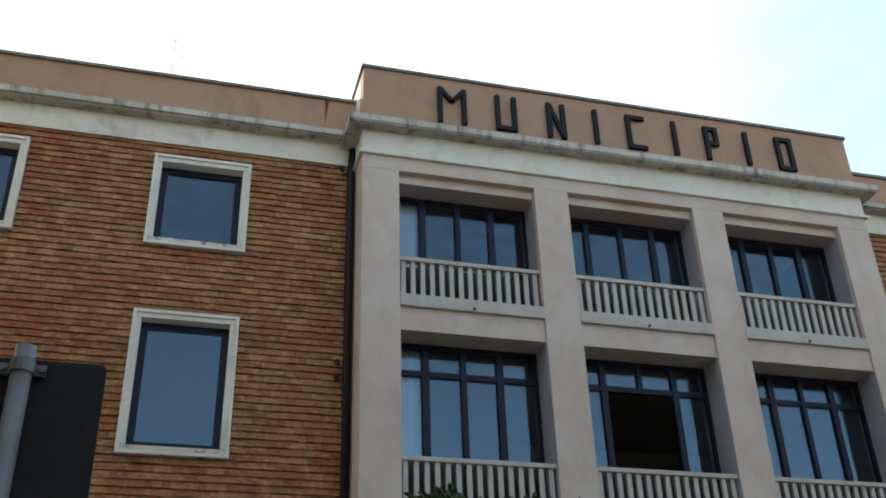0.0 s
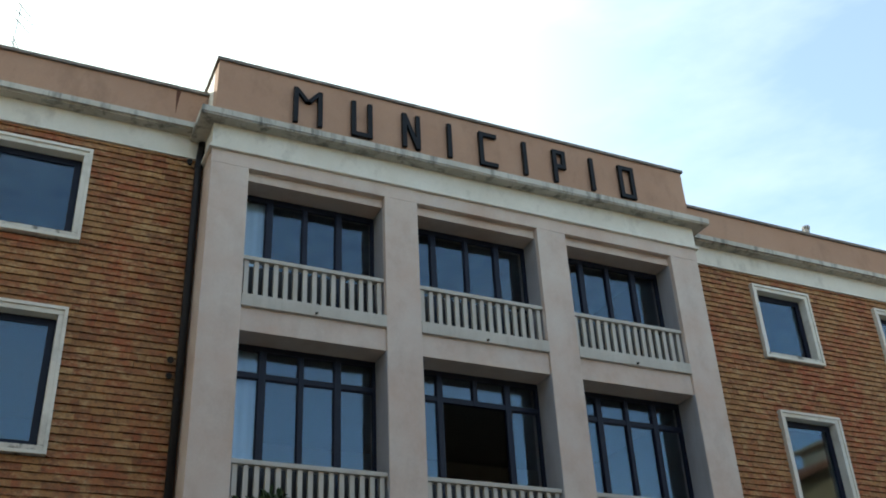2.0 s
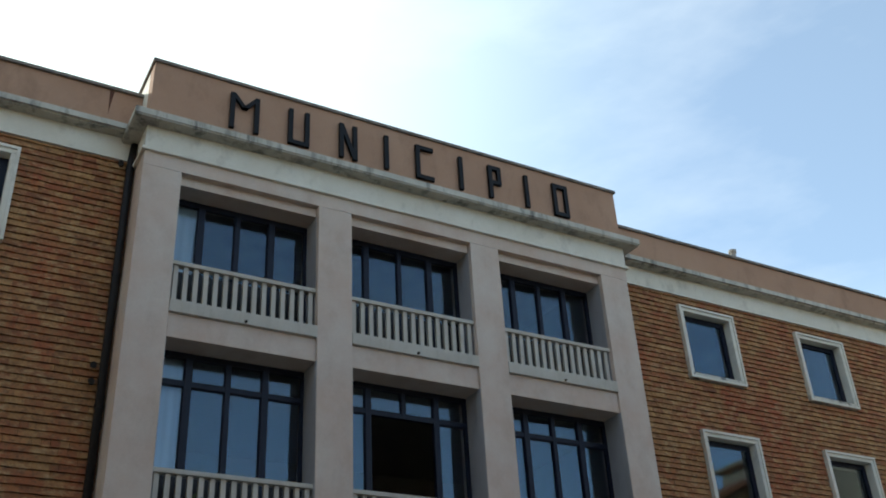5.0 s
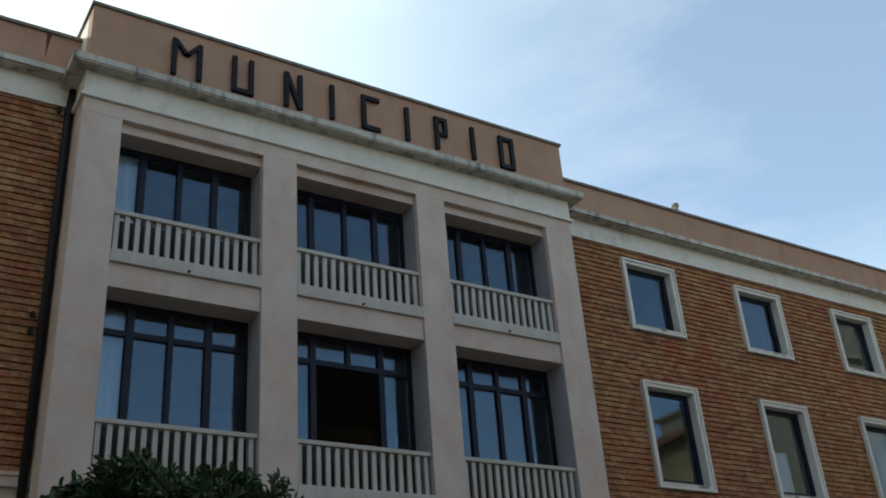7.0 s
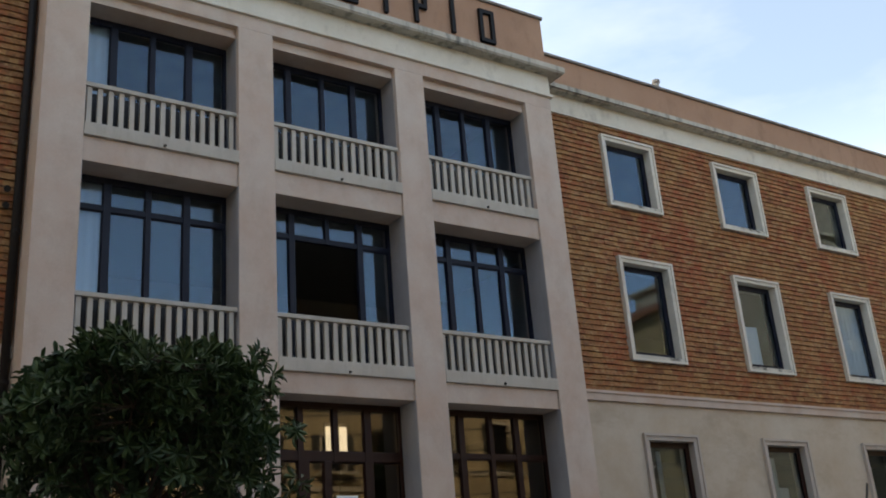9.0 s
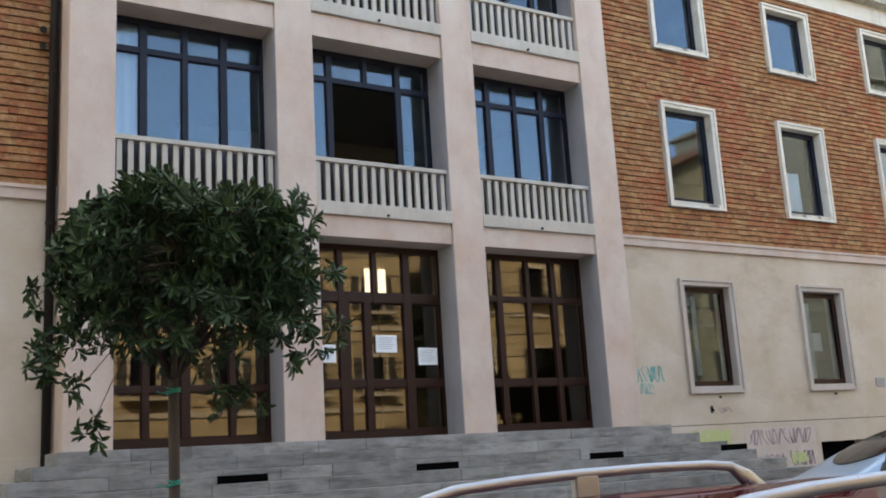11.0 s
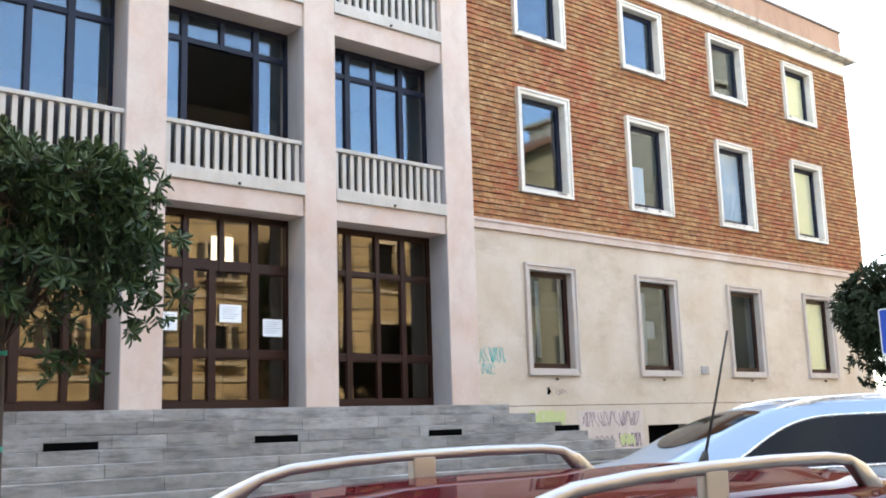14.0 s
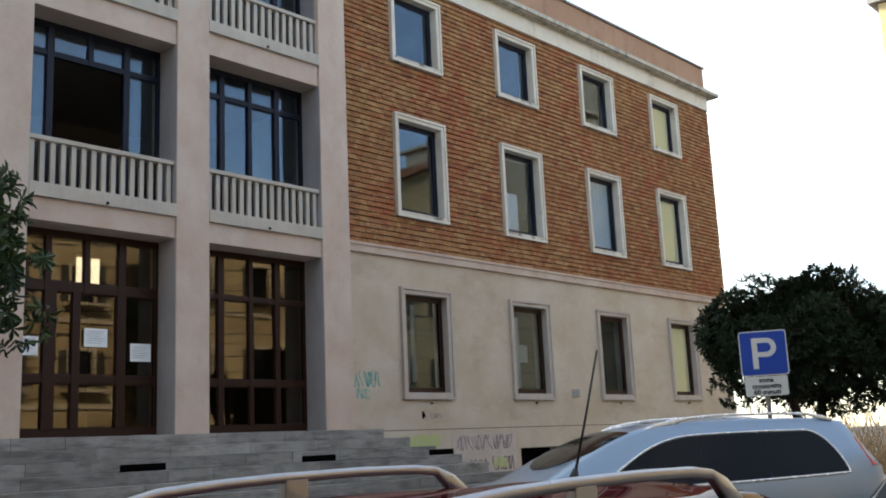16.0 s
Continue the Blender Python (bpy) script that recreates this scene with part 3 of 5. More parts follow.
# ---------------------------------------------------------------- wing windows
def wing_window(x0, x1, z0, z1, low, number, ajar=False):
    b = 0.14 if low else 0.13
    surround = LOW_TRIM if low else TRIM
    label = "dark brown ground floor window in a flat stone surround" if low else "dark framed window in a moulded white stone surround"
    g = thing("window_%d" % number, ((x0 + x1) / 2, W, z0), label, "window", kind="structure")
    y0 = W - 0.045 if low else W - 0.075
    for n, d in (("sill", (x0, x1, z0, z0 + b)), ("head", (x0, x1, z1 - b, z1)), ("jamb", (x0, x0 + b, z0 + b, z1 - b)), ("jamb", (x1 - b, x1, z0 + b, z1 - b))):
        out = boxed(d[0], d[1], y0, W + 0.18, d[2], d[3], bevel=0.012)
        part(n, out, SILL if n == "sill" and not low else surround, g)
    bm = bmesh.new()
    r = 0.05
    o = b - 0.06
    box(bm, x0, x1, y0 - 0.03, y0 + 0.002, z1 - r, z1)
    box(bm, x0, x0 + r, y0 - 0.03, y0 + 0.002, z0, z1 - r)
    box(bm, x1 - r, x1, y0 - 0.03, y0 + 0.002, z0, z1 - r)
    box(bm, x0 + r, x1 - r, y0 - 0.03, y0 + 0.002, z0, z0 + r)
    part("moulding", bm, surround, g)
    fm = BROWN_FRAME if low else BLUE_FRAME
    fx0, fx1, fz0, fz1 = x0 + b, x1 - b, z0 + b, z1 - b
    f = 0.11
    bm = bmesh.new()
    box(bm, fx0, fx1, W + 0.115, W + 0.175, fz0, fz0 + f)
    box(bm, fx0, fx1, W + 0.115, W + 0.175, fz1 - f, fz1)
    box(bm, fx0, fx0 + f, W + 0.115, W + 0.175, fz0 + f, fz1 - f)
    box(bm, fx1 - f, fx1, W + 0.115, W + 0.175, fz0 + f, fz1 - f)
    part("window_frame", bm, fm, g)
    part("pane", boxed(fx0 + f - 0.01, fx1 - f + 0.01, W + 0.135, W + 0.143, fz0 + f - 0.01, fz1 - f + 0.01), GLASS, g).visible_shadow = False
    return g


number = 7
for xs in (LEFT_X, RIGHT_X):
    for x in xs:
        for z0, z1 in ROWS_Z:
            wing_window(x, x + WIDE, z0, z1, False, number)
            number += 1
        wing_window(x + 0.03, x + WIDE - 0.02, *LOW_Z, True, number)
        number += 1
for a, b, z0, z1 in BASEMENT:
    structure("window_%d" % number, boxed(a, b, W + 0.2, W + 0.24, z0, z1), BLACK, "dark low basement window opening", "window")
    number += 1

# ---------------------------------------------------------------- steps
RISE, TREAD, NSTEP = (FLOOR - GZ) / 11, 0.32, 11
rng = random.Random(4)
stairs = thing("stairs", (7.5, -1.5, GZ), "wide grey stone steps wrapping round the portico, worn and stained", "stairs", kind="structure")
core = bmesh.new()
for n in range(NSTEP):
    x0, x1, y = 2.49 - 0.34 * n, 12.80 + 0.34 * n, -0.35 - TREAD * n
    z1 = FLOOR - RISE * n
    box(core, x0 + 0.3, x1 - 0.3, y + 0.30, W - 0.002, z1 - RISE - 0.01, z1 - 0.012)
    cuts = [x0]
    while cuts[-1] < x1 - 2.0:
        cuts.append(cuts[-1] + rng.uniform(0.7, 1.5))
    cuts.append(x1)
    for a, b in zip(cuts, cuts[1:]):
        part("stone_block", boxed(a + 0.001, b - 0.001, y + rng.uniform(-0.006, 0.006), y + 0.34, z1 - RISE + 0.004, z1 + rng.uniform(-0.003, 0.003), bevel=0.007), STEP_BLOCK, stairs)
    for side, xa, xb in ((0, x0, x0 + 0.36), (1, x1 - 0.36, x1)):
        yy = y + 0.34
        while yy < W - 0.05:
            ye = min(yy + rng.uniform(0.9, 1.5), W - 0.003)
            part("stone_block", boxed(xa, xb, yy + 0.004, ye - 0.002, z1 - RISE + 0.004, z1 + rng.uniform(-0.003, 0.003), bevel=0.007), STEP_BLOCK, stairs)
            yy = ye
part("core", core, STEP_STONE, stairs)
for a, b in ((4.30, 4.98), (7.22, 7.92), (10.37, 11.07), (13.30, 13.93)):
    part("vent", boxed(a, b, -1.002, -0.9, 1.475, 1.575), BLACK, stairs, "dark ventilation slot in a riser")

WHITEWASH = weathered("overpainted_patch", (0.57, 0.49, 0.43), (0.48, 0.41, 0.35), (0.40, 0.33, 0.27), 0.85, 14, 2.5, 0.5)
# plinth, drain pipe, small things on the walls
structure("plinth", boxed(PX1 + 0.02, RX1 + 0.03, W - 0.035, W - 0.001, 1.50, 1.955, bevel=0.006), STONE_WALL, "slightly proud cream stone plinth of the right wing", "plinth")
structure("plinth_left", boxed(LX0, PX0 - 0.14, W - 0.035, W - 0.001, GZ - 0.1, 1.955, bevel=0.006), STONE_WALL, "slightly proud cream stone plinth of the left wing", "plinth")
edges = [PX1 + 0.02] + [v for a, b, _, _ in BASEMENT for v in (a, b)] + [RX1 + 0.03]
for k in range(0, len(edges), 2):
    structure("plinth_foot_%d" % (k // 2 + 1), boxed(edges[k], edges[k + 1], W - 0.034, W - 0.001, GZ - 0.1, 1.50), STONE_WALL, "cream stone plinth below the wall line", "plinth")

# Thin dark strip in place of a groove, its shadow put into the colour.
structure("plinth_shadow_line", boxed(PX1 + 0.02, RX1 + 0.002, W - 0.004, W - 0.0005, 1.957, 1.972), MORTAR, "dark strip that paints a shadow groove above the plinth", "joint")
structure("whitewash_patch", boxed(15.72, 17.85, W - 0.0385, W - 0.0352, 1.0, 1.86), WHITEWASH, "pale overpainted patch on the plinth", "patch")

pipe = thing("drain_pipe", (PX0 - 0.09, W - 0.10, GZ), "dark brown rain pipe in the corner beside the pillar", "pipe")
bm = bmesh.new()
tube(bm, [(PX0 - 0.09, W - 0.10, GZ), (PX0 - 0.09, W - 0.10, 11.6), (PX0 - 0.05, W - 0.06, 12.1)], 0.062, 12)
part("downpipe", bm, PIPE, pipe, smooth=True)
for z in (2.9, 5.1, 7.3, 9.5, 11.5):
    bm = bmesh.new()
    tube(bm, [(PX0 - 0.09, W - 0.10, z), (PX0 - 0.09, W - 0.10, z + 0.05)], 0.072, 12)
    part("bracket", bm, PIPE, pipe)
for z in (7.72, 7.98, 11.62):
    f = thing("wall_lamp", (PX0 - 0.22, W - 0.06, z), "small dark spotlight fixed to the brick beside the pipe", "lamp", "small spotlights")
    bm = bmesh.new()
    tube(bm, [(PX0 - 0.22, W, z), (PX0 - 0.24, W - 0.11, z - 0.02), (PX0 - 0.25, W - 0.13, z - 0.025)], [0.03, 0.045, 0.05], 10)
    part("housing", bm, PIPE, f)

box_on_wall = thing("meter_box", (20.3, W, 2.73), "small grey metal service box on the cream wall", "box")
part("cover", boxed(20.15, 20.44, W - 0.03, W - 0.001, 2.64, 2.83, bevel=0.006), STEP_STONE, box_on_wall)
for x in RIGHT_X:
    f = thing("drip_spout", (x + 0.85, W, 2.50), "tiny dark metal spout under the window sill", "spout", "sill spouts")
    bm = bmesh.new()
    tube(bm, [(x + 0.85, W + 0.01, 2.51), (x + 0.85, W - 0.05, 2.49)], 0.02, 8)
    part("nozzle", bm, PIPE, f)

# roof things
vent = thing("roof_vent_pipe", (17.55, 1.6, 12.3), "short grey metal flue above the parapet", "flue")
bm = bmesh.new()
tube(bm, [(17.55, 1.6, 12.2), (17.52, 1.6, 14.05)], 0.075, 12)
part("flue", bm, STEP_STONE, vent)
bm = bmesh.new()
tube(bm, [(17.52, 1.6, 14.03), (17.52, 1.6, 14.10)], 0.10, 12)
part("cap", bm, STEP_STONE, vent)
METAL = plain("grey_metal", (0.35, 0.36, 0.37), 0.45, 0.8)
ant = thing("roof_aerial", (-0.80, 3.0, 12.2), "thin metal television aerial on the roof", "aerial")
bm = bmesh.new()
tube(bm, [(-0.80, 3.0, 12.2), (-0.80, 3.0, 16.1)], 0.010, 6)
part("mast", bm, METAL, ant)
for z, w in ((16.05, 0.20), (15.85, 0.28), (15.65, 0.22), (15.2, 0.10), (15.08, 0.12)):
    bm = bmesh.new()
    tube(bm, [(-0.80 - w * 0.3, 2.8, z), (-0.80 + w, 3.2, z + 0.04)], 0.010, 6)
    part("element", bm, METAL, ant)

# rust streak on the left parapet
RUST = plain("rust", (0.09, 0.035, 0.02), 0.9)
bm = bmesh.new()
q = [bm.verts.new(p) for p in ((2.03, W - 0.004, 13.12), (2.11, W - 0.004, 13.12), (2.075, W - 0.004, 12.85), (2.05, W - 0.004, 12.6), (2.04, W - 0.004, 12.85))]
bm.faces.new(q)
structure("rust_streak", bm, RUST, "dark rust streak running down the parapet", "stain")

# marks on the wall: scrawls
TEAL, PURPLE, LIME, PATCH = plain("teal_paint", (0.08, 0.36, 0.33), 0.7), plain("purple_paint", (0.19, 0.135, 0.16), 0.8), plain("lime_paint", (0.45, 0.49, 0.22), 0.8), plain("whitewash", (0.62, 0.56, 0.50), 0.85)


def scrawl(name, x0, x1, z0, z1, n, y, mat, label, seed, width=0.018):
    rng = random.Random(seed)
    bm = bmesh.new()
    w = (x1 - x0) / n
    for i in range(n):
        x = x0 + i * w
        p, q, r = rng.uniform(0, 6.28), rng.choice((0.8, 1.0, 1.5, 2.0)), rng.uniform(-0.2, 0.2)
        pts = []
        for k in range(15):
            a = k / 14 * rng.uniform(0.97, 1.03) * 5.2
            pts.append((x + w * (0.5 + 0.46 * math.cos(a + p) + r * math.sin(2 * a)), z0 + (z1 - z0) * (0.5 + 0.47 * math.sin(q * a + p * 0.7))))
        for (ax, az), (bx, bz) in zip(pts, pts[1:]):
            d = Vector((bx - ax, 0, bz - az))
            if d.length < 0.02:
                continue
            s = Vector((-d.z, 0, d.x)).normalized() * width / 2
            quad = [bm.verts.new((px, y, pz)) for px, pz in ((ax - s.x, az - s.z), (ax + s.x, az + s.z), (bx + s.x, bz + s.z), (bx - s.x, bz - s.z))]
            bm.faces.new(quad)
            y -= 0.00005
    structure(name, bm, mat, label, "graffiti")


scrawl("graffiti_1", 12.98, 13.74, 2.80, 3.12, 7, W - 0.004, TEAL, "teal spray paint scrawl on the cream wall", 3, 0.02)
scrawl("graffiti_2", 13.12, 13.46, 2.58, 2.80, 3, W - 0.004, TEAL, "teal spray paint scrawl below the larger one", 8, 0.015)
scrawl("graffiti_3", 15.85, 17.7, 1.50, 1.83, 11, W - 0.039, PURPLE, "faded purple spray paint scrawl on the plinth", 5, 0.02)
scrawl("graffiti_4", 16.1, 16.9, 1.16, 1.32, 6, W - 0.039, PURPLE, "small faded purple scrawl on the plinth", 6, 0.022)
scrawl("graffiti_5", 17.0, 17.72, 1.05, 1.36, 5, W - 0.039, PURPLE, "grey and green scrawl on the plinth", 7, 0.035)
scrawl("graffiti_6", 17.05, 17.5, 1.1, 1.33, 4, W - 0.041, LIME, "lime green spray paint smear on the plinth", 9, 0.06)
scrawl("graffiti_7", 14.2, 15.3, 1.55, 1.86, 8, W - 0.041, LIME, "lime green spray paint smear on the plinth", 10, 0.10)
scrawl("graffiti_8", 14.9, 15.0, 2.18, 2.34, 2, W - 0.004, BLACK, "small black stencilled mark on the wall", 11, 0.03)
scrawl("graffiti_9", 15.15, 15.5, 2.18, 2.3, 3, W - 0.004, PURPLE, "faint grey scribble on the wall", 12, 0.015)

# papers on the entrance glass
INK = plain("pale_blue_ink", (0.35, 0.42, 0.46), 0.8)
for x, z, w in ((6.56, 3.32, 0.36), (7.64, 3.48, 0.38), (8.40, 3.28, 0.36)):
    n = thing("paper_notice", (x, GLASS_Y, z), "white printed paper notice taped to the entrance glass", "notice", "paper notices")
    part("sheet", boxed(x - w / 2, x + w / 2, GLASS_Y - 0.036, GLASS_Y - 0.034, z - 0.14, z + 0.14), PAPER, n)
    for j in range(6):
        part("text_bar", boxed(x - w / 2 + 0.04, x + w / 2 - 0.05 - 0.03 * (j % 3), GLASS_Y - 0.0375, GLASS_Y - 0.0362, z + 0.09 - j * 0.035, z + 0.10 - j * 0.035), INK, n)

# curtains and rooms behind the glass
def curtain(a, b, z0, z1, y, label):
    c = thing("curtain", ((a + b) / 2, y, z0), label, "curtain", "curtains")
    bm = bmesh.new()
    n = max(8, int((b - a) / 0.03))
    rows = []
    for z in (z0, z1):
        rows.append([bm.verts.new((a + (b - a) * i / n, y + 0.012 * math.sin(i * 1.3) + 0.008 * math.sin(i * 0.37), z)) for i in range(n + 1)])
    for i in range(n):
        bm.faces.new((rows[0][i], rows[0][i + 1], rows[1][i + 1], rows[1][i]))
    bmesh.ops.solidify(bm, geom=bm.faces[:], thickness=0.004)
    part("cloth", bm, CURTAIN, c, smooth=True)


for z0, z1 in ((5.5, 8.3), (8.85, 11.1)):
    curtain(3.25, 3.83, z0, z1, GLASS_Y + 0.072, "pale white curtain hanging inside the window")
curtain(RIGHT_X[2] + 0.14, RIGHT_X[2] + 1.30, 6.48, 8.45, W + 0.20, "white curtain with soft folds drawn across the window")
curtain(RIGHT_X[1] + 0.22, RIGHT_X[1] + 0.9, 3.45, 3.85, W + 0.20, "white cloth hanging behind the pane")
curtain(RIGHT_X[1] + 0.45, RIGHT_X[1] + 0.62, 2.85, 4.5, W + 0.22, "narrow white curtain gathered behind the pane")
curtain(RIGHT_X[1] + 0.42, RIGHT_X[1] + 0.85, 6.6, 7.5, W + 0.21, "white cloth hanging behind the pane")
curtain(RIGHT_X[0] + 0.55, RIGHT_X[0] + 0.67, 2.95, 4.55, W + 0.22, "narrow white curtain gathered behind the pane")
# Added blinds: their pale yellow paints a sunlit wall reflected in the panes.
REFLECTION_YELLOW = plain("painted_reflection_yellow", (0.86, 0.66, 0.34), 0.85, vary=0.06, scale=3.0)
for z0, z1 in ROWS_Z + [LOW_Z]:
    x = RIGHT_X[3]
    f = thing("reflection_blind", (x + 0.79, W + 0.2, z1 - 0.2), "pale yellow blind added in place of a sunlit reflection", "blind", "roller blinds")
    part("cloth", boxed(x + 0.155, x + WIDE - 0.155, W + 0.186, W + 0.19, z0 + 0.16, z1 - 0.19), REFLECTION_YELLOW, f)
    bm = bmesh.new()
    tube(bm, [(x + 0.155, W + 0.2, z1 - 0.17), (x + WIDE - 0.155, W + 0.2, z1 - 0.17)], 0.022, 10)
    part("roller", bm, REFLECTION_YELLOW, f)
LAMP = bpy.data.materials.new("lamp_tube")
LAMP.use_nodes = True
LAMP.node_tree.nodes["Principled BSDF"].inputs["Emission Color"].default_value = (1.0, 0.93, 0.75, 1)
LAMP.node_tree.nodes["Principled BSDF"].inputs["Emission Strength"].default_value = 2.5
for x in (7.91, 8.17):
    f = thing("tube_lamp", (x, 1.6, 4.4), "lit upright tube lamp on a stand in the hall", "lamp", "tube lamps")
    part("tube", boxed(x - 0.065, x + 0.065, 1.55, 1.60, 4.50, 4.92, bevel=0.01), LAMP, f)
    part("holder", boxed(x - 0.07, x + 0.07, 1.602, 1.66, FLOOR - 0.02, 5.0), INTERIOR, f)


# ---------------------------------------------------------------- trees
LEAF = bpy.data.materials.new("glossy_leaf")
LEAF.use_nodes = True
lt = LEAF.node_tree
lb = lt.nodes["Principled BSDF"]
lr = lt.nodes.new("ShaderNodeNewGeometry").outputs["Random Per Island"]
lc = mixed(lt, (0.022, 0.046, 0.020), (0.060, 0.098, 0.036), lr)
lc = mixed(lt, lc, (0.085, 0.115, 0.042), ramp(lt, noise_of(lt, 3.0, 3.0), 0.55, 0.8, 0, 0.5))
lt.links.new(lc, lb.inputs["Base Color"])
lb.inputs["Roughness"].default_value = 0.5
lb.inputs["Specular IOR Level"].default_value = 0.3
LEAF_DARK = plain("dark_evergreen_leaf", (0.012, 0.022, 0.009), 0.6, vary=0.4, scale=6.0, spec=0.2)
BARK = weathered("bark", (0.075, 0.050, 0.035), (0.055, 0.038, 0.028), (0.03, 0.022, 0.018), 0.9, 40, 4.0, 0.4, 0.6)
TIE = plain("green_plastic_tie", (0.02, 0.26, 0.17), 0.5)


def leaf_mesh(name, tips, size, per, seed, mat):
    """Whorls of pointed, slightly folded leaves at the twig tips; tips holds (place, way out)."""
    rng = random.Random(seed)
    verts, faces = [], []
    for p, d in tips:
        d = (d + Vector((0, 0, 0.35))).normalized()
        a = d.orthogonal().normalized()
        b = d.cross(a)
        turn = rng.uniform(0, math.tau)
        for i in range(per):
            ang = turn + i * math.tau / per + rng.uniform(-0.35, 0.35)
            out = (a * math.cos(ang) + b * math.sin(ang)) * rng.uniform(0.55, 1.15) + d * rng.uniform(0.1, 0.9)
            out.normalize()
            side = out.cross(d)
            if side.length < 0.05:
                side = a
            side.normalize()
            up = side.cross(out).normalized()
            ln = size * rng.uniform(0.65, 1.15)
            wd = ln * rng.uniform(0.115, 0.155)
            o = p + d * rng.uniform(-0.04, 0.02)
            k = len(verts)
            for f, s, l in ((0, 0, 0), (0.45, 1, 0.10), (0.78, 1.05, 0.06), (1.0, 0, -0.10), (0.78, -1.05, 0.06), (0.45, -1, 0.10), (0.6, 0, -0.02)):
                verts.append(o + out * ln * f + side * wd * s + up * ln * l)
            faces += [(k, k + 1, k + 6), (k + 1, k + 2, k + 6), (k + 2, k + 3, k + 6), (k + 3, k + 4, k + 6), (k + 4, k + 5, k + 6), (k + 5, k, k + 6)]
    me = bpy.data.meshes.new(name)
    me.from_pydata([tuple(v) for v in verts], [], faces)
    me.materials.append(mat)
    return me


def tree(base, fork, trunk_r, centre, radii, clumps, leaf, per, seed, label, stems=1, ties=False, square=2.6, hang=(), mat=LEAF):
    rng = random.Random(seed)
    base, centre = Vector(base), Vector(centre)
    t = thing("tree", base, label, "tree")
    top = Vector((base.x, base.y, fork))
    bm = bmesh.new()
    if stems == 1:
        tube(bm, [base - Vector((0, 0, 0.05)), base + Vector((0.01, 0, (fork - base.z) * 0.4)), top + Vector((0, 0, 0.03))], [trunk_r * 1.2, trunk_r, trunk_r * 0.9], 12)
        forks = [top]
    else:
        forks = []
        for s in range(stems):
            e = top + Vector(((s - (stems - 1) / 2) * 0.9, rng.uniform(-0.2, 0.2), rng.uniform(-0.1, 0.2)))
            m = base.lerp(e, 0.5) + Vector((rng.uniform(-0.1, 0.1), 0, 0))
            tube(bm, [base - Vector((0, 0, 0.05)), m, e], [trunk_r * 1.2, trunk_r, trunk_r * 0.8], 10)
            forks.append(e)
    part("trunk", bm, BARK, t, smooth=True)
    limbs = []
    nodes = []
    for i in range(9 if stems == 1 else 12):
        ang = i * 2.4 + rng.uniform(-0.3, 0.3)
        f = forks[i % len(forks)]
        end = centre + Vector((math.cos(ang) * radii[0] * rng.uniform(0.45, 0.8), math.sin(ang) * radii[1] * rng.uniform(0.45, 0.8), radii[2] * rng.uniform(-0.35, 0.75)))
        mid = f.lerp(end, 0.5) + Vector((0, 0, -0.06 * (end - f).length)) + Vector((rng.uniform(-1, 1), rng.uniform(-1, 1), rng.uniform(-1, 1))) * 0.07
        bm = bmesh.new()
        tube(bm, [f - Vector((0, 0, 0.02)), f.lerp(mid, 0.5) + Vector((rng.uniform(-0.03, 0.03), 0, 0)), mid, mid.lerp(end, 0.5) + Vector((0, 0, 0.03)), end], [trunk_r * 0.62, trunk_r * 0.5, trunk_r * 0.4, trunk_r * 0.28, trunk_r * 0.13], 7)
        part("limb", bm, BARK, t, smooth=True)
        for k in range(4, 11):
            nodes.append(f.lerp(mid, k / 5) if k <= 5 else mid.lerp(end, (k - 5) / 5))
    tips = []
    twigs = bmesh.new()
    tries = 0
    while len(tips) < clumps and tries < clumps * 30:
        tries += 1
        v = Vector((rng.uniform(-1, 1), rng.uniform(-1, 1), rng.uniform(-1, 1)))
        r = (abs(v.x) ** square + abs(v.y) ** square + abs(v.z) ** square) ** (1 / square)
        if r > 1 or r < 0.25 + 0.45 * rng.random():
            continue
        p = centre + Vector((v.x * radii[0], v.y * radii[1], v.z * radii[2]))
        lump = noise.noise(p * (2.3 / radii[0]) + Vector((seed, 0, 0)))
        if r > 0.88 + (0.25 if stems == 1 else 0.45) * lump or (lump < (-0.28 if stems == 1 else -0.36) and v.z < 0.3):
            continue
        if v.z < -0.3 and rng.random() < (0.72 if stems == 1 else 0.6):
            continue
        n = min(nodes, key=lambda q: (q - p).length_squared)
        out = (p - n)
        out = out.normalized() if out.length > 0.01 else Vector((0, 0, 1))
        tips.append((p, out))
        if len(tips) % (2 if stems == 1 else 9) == 0 and (p - n).length < radii[0] * 0.6:
            tube(twigs, [n, n.lerp(p, 0.5) + Vector((rng.uniform(-0.05, 0.05), rng.uniform(-0.05, 0.05), -0.03)), p], [trunk_r * 0.12, trunk_r * 0.08, trunk_r * 0.05], 4)
    for h in hang:
        h = Vector(h)
        n = min(nodes, key=lambda q: (q - h).length_squared)
        tube(twigs, [n, n.lerp(h, 0.6) + Vector((0, 0, 0.05)), h], [trunk_r * 0.14, trunk_r * 0.1, trunk_r * 0.06], 5)
        for i in range(4):
            tips.append((h + Vector((rng.uniform(-0.10, 0.10), rng.uniform(-0.1, 0.1), rng.uniform(-0.11, 0.09))), Vector((rng.uniform(-1, 1), rng.uniform(-1, 1), rng.uniform(-1.2, 0.2))).normalized()))
    tagged(part("twig", twigs, BARK, t), kind="stuff")
    crown = new("crown", leaf_mesh("crown", tips, leaf, per, seed + 1, mat))
    crown.parent = t
    crown.matrix_parent_inverse = t.matrix_basis.inverted()
    tagged(crown, "dense dark green glossy leaves", kind="stuff")
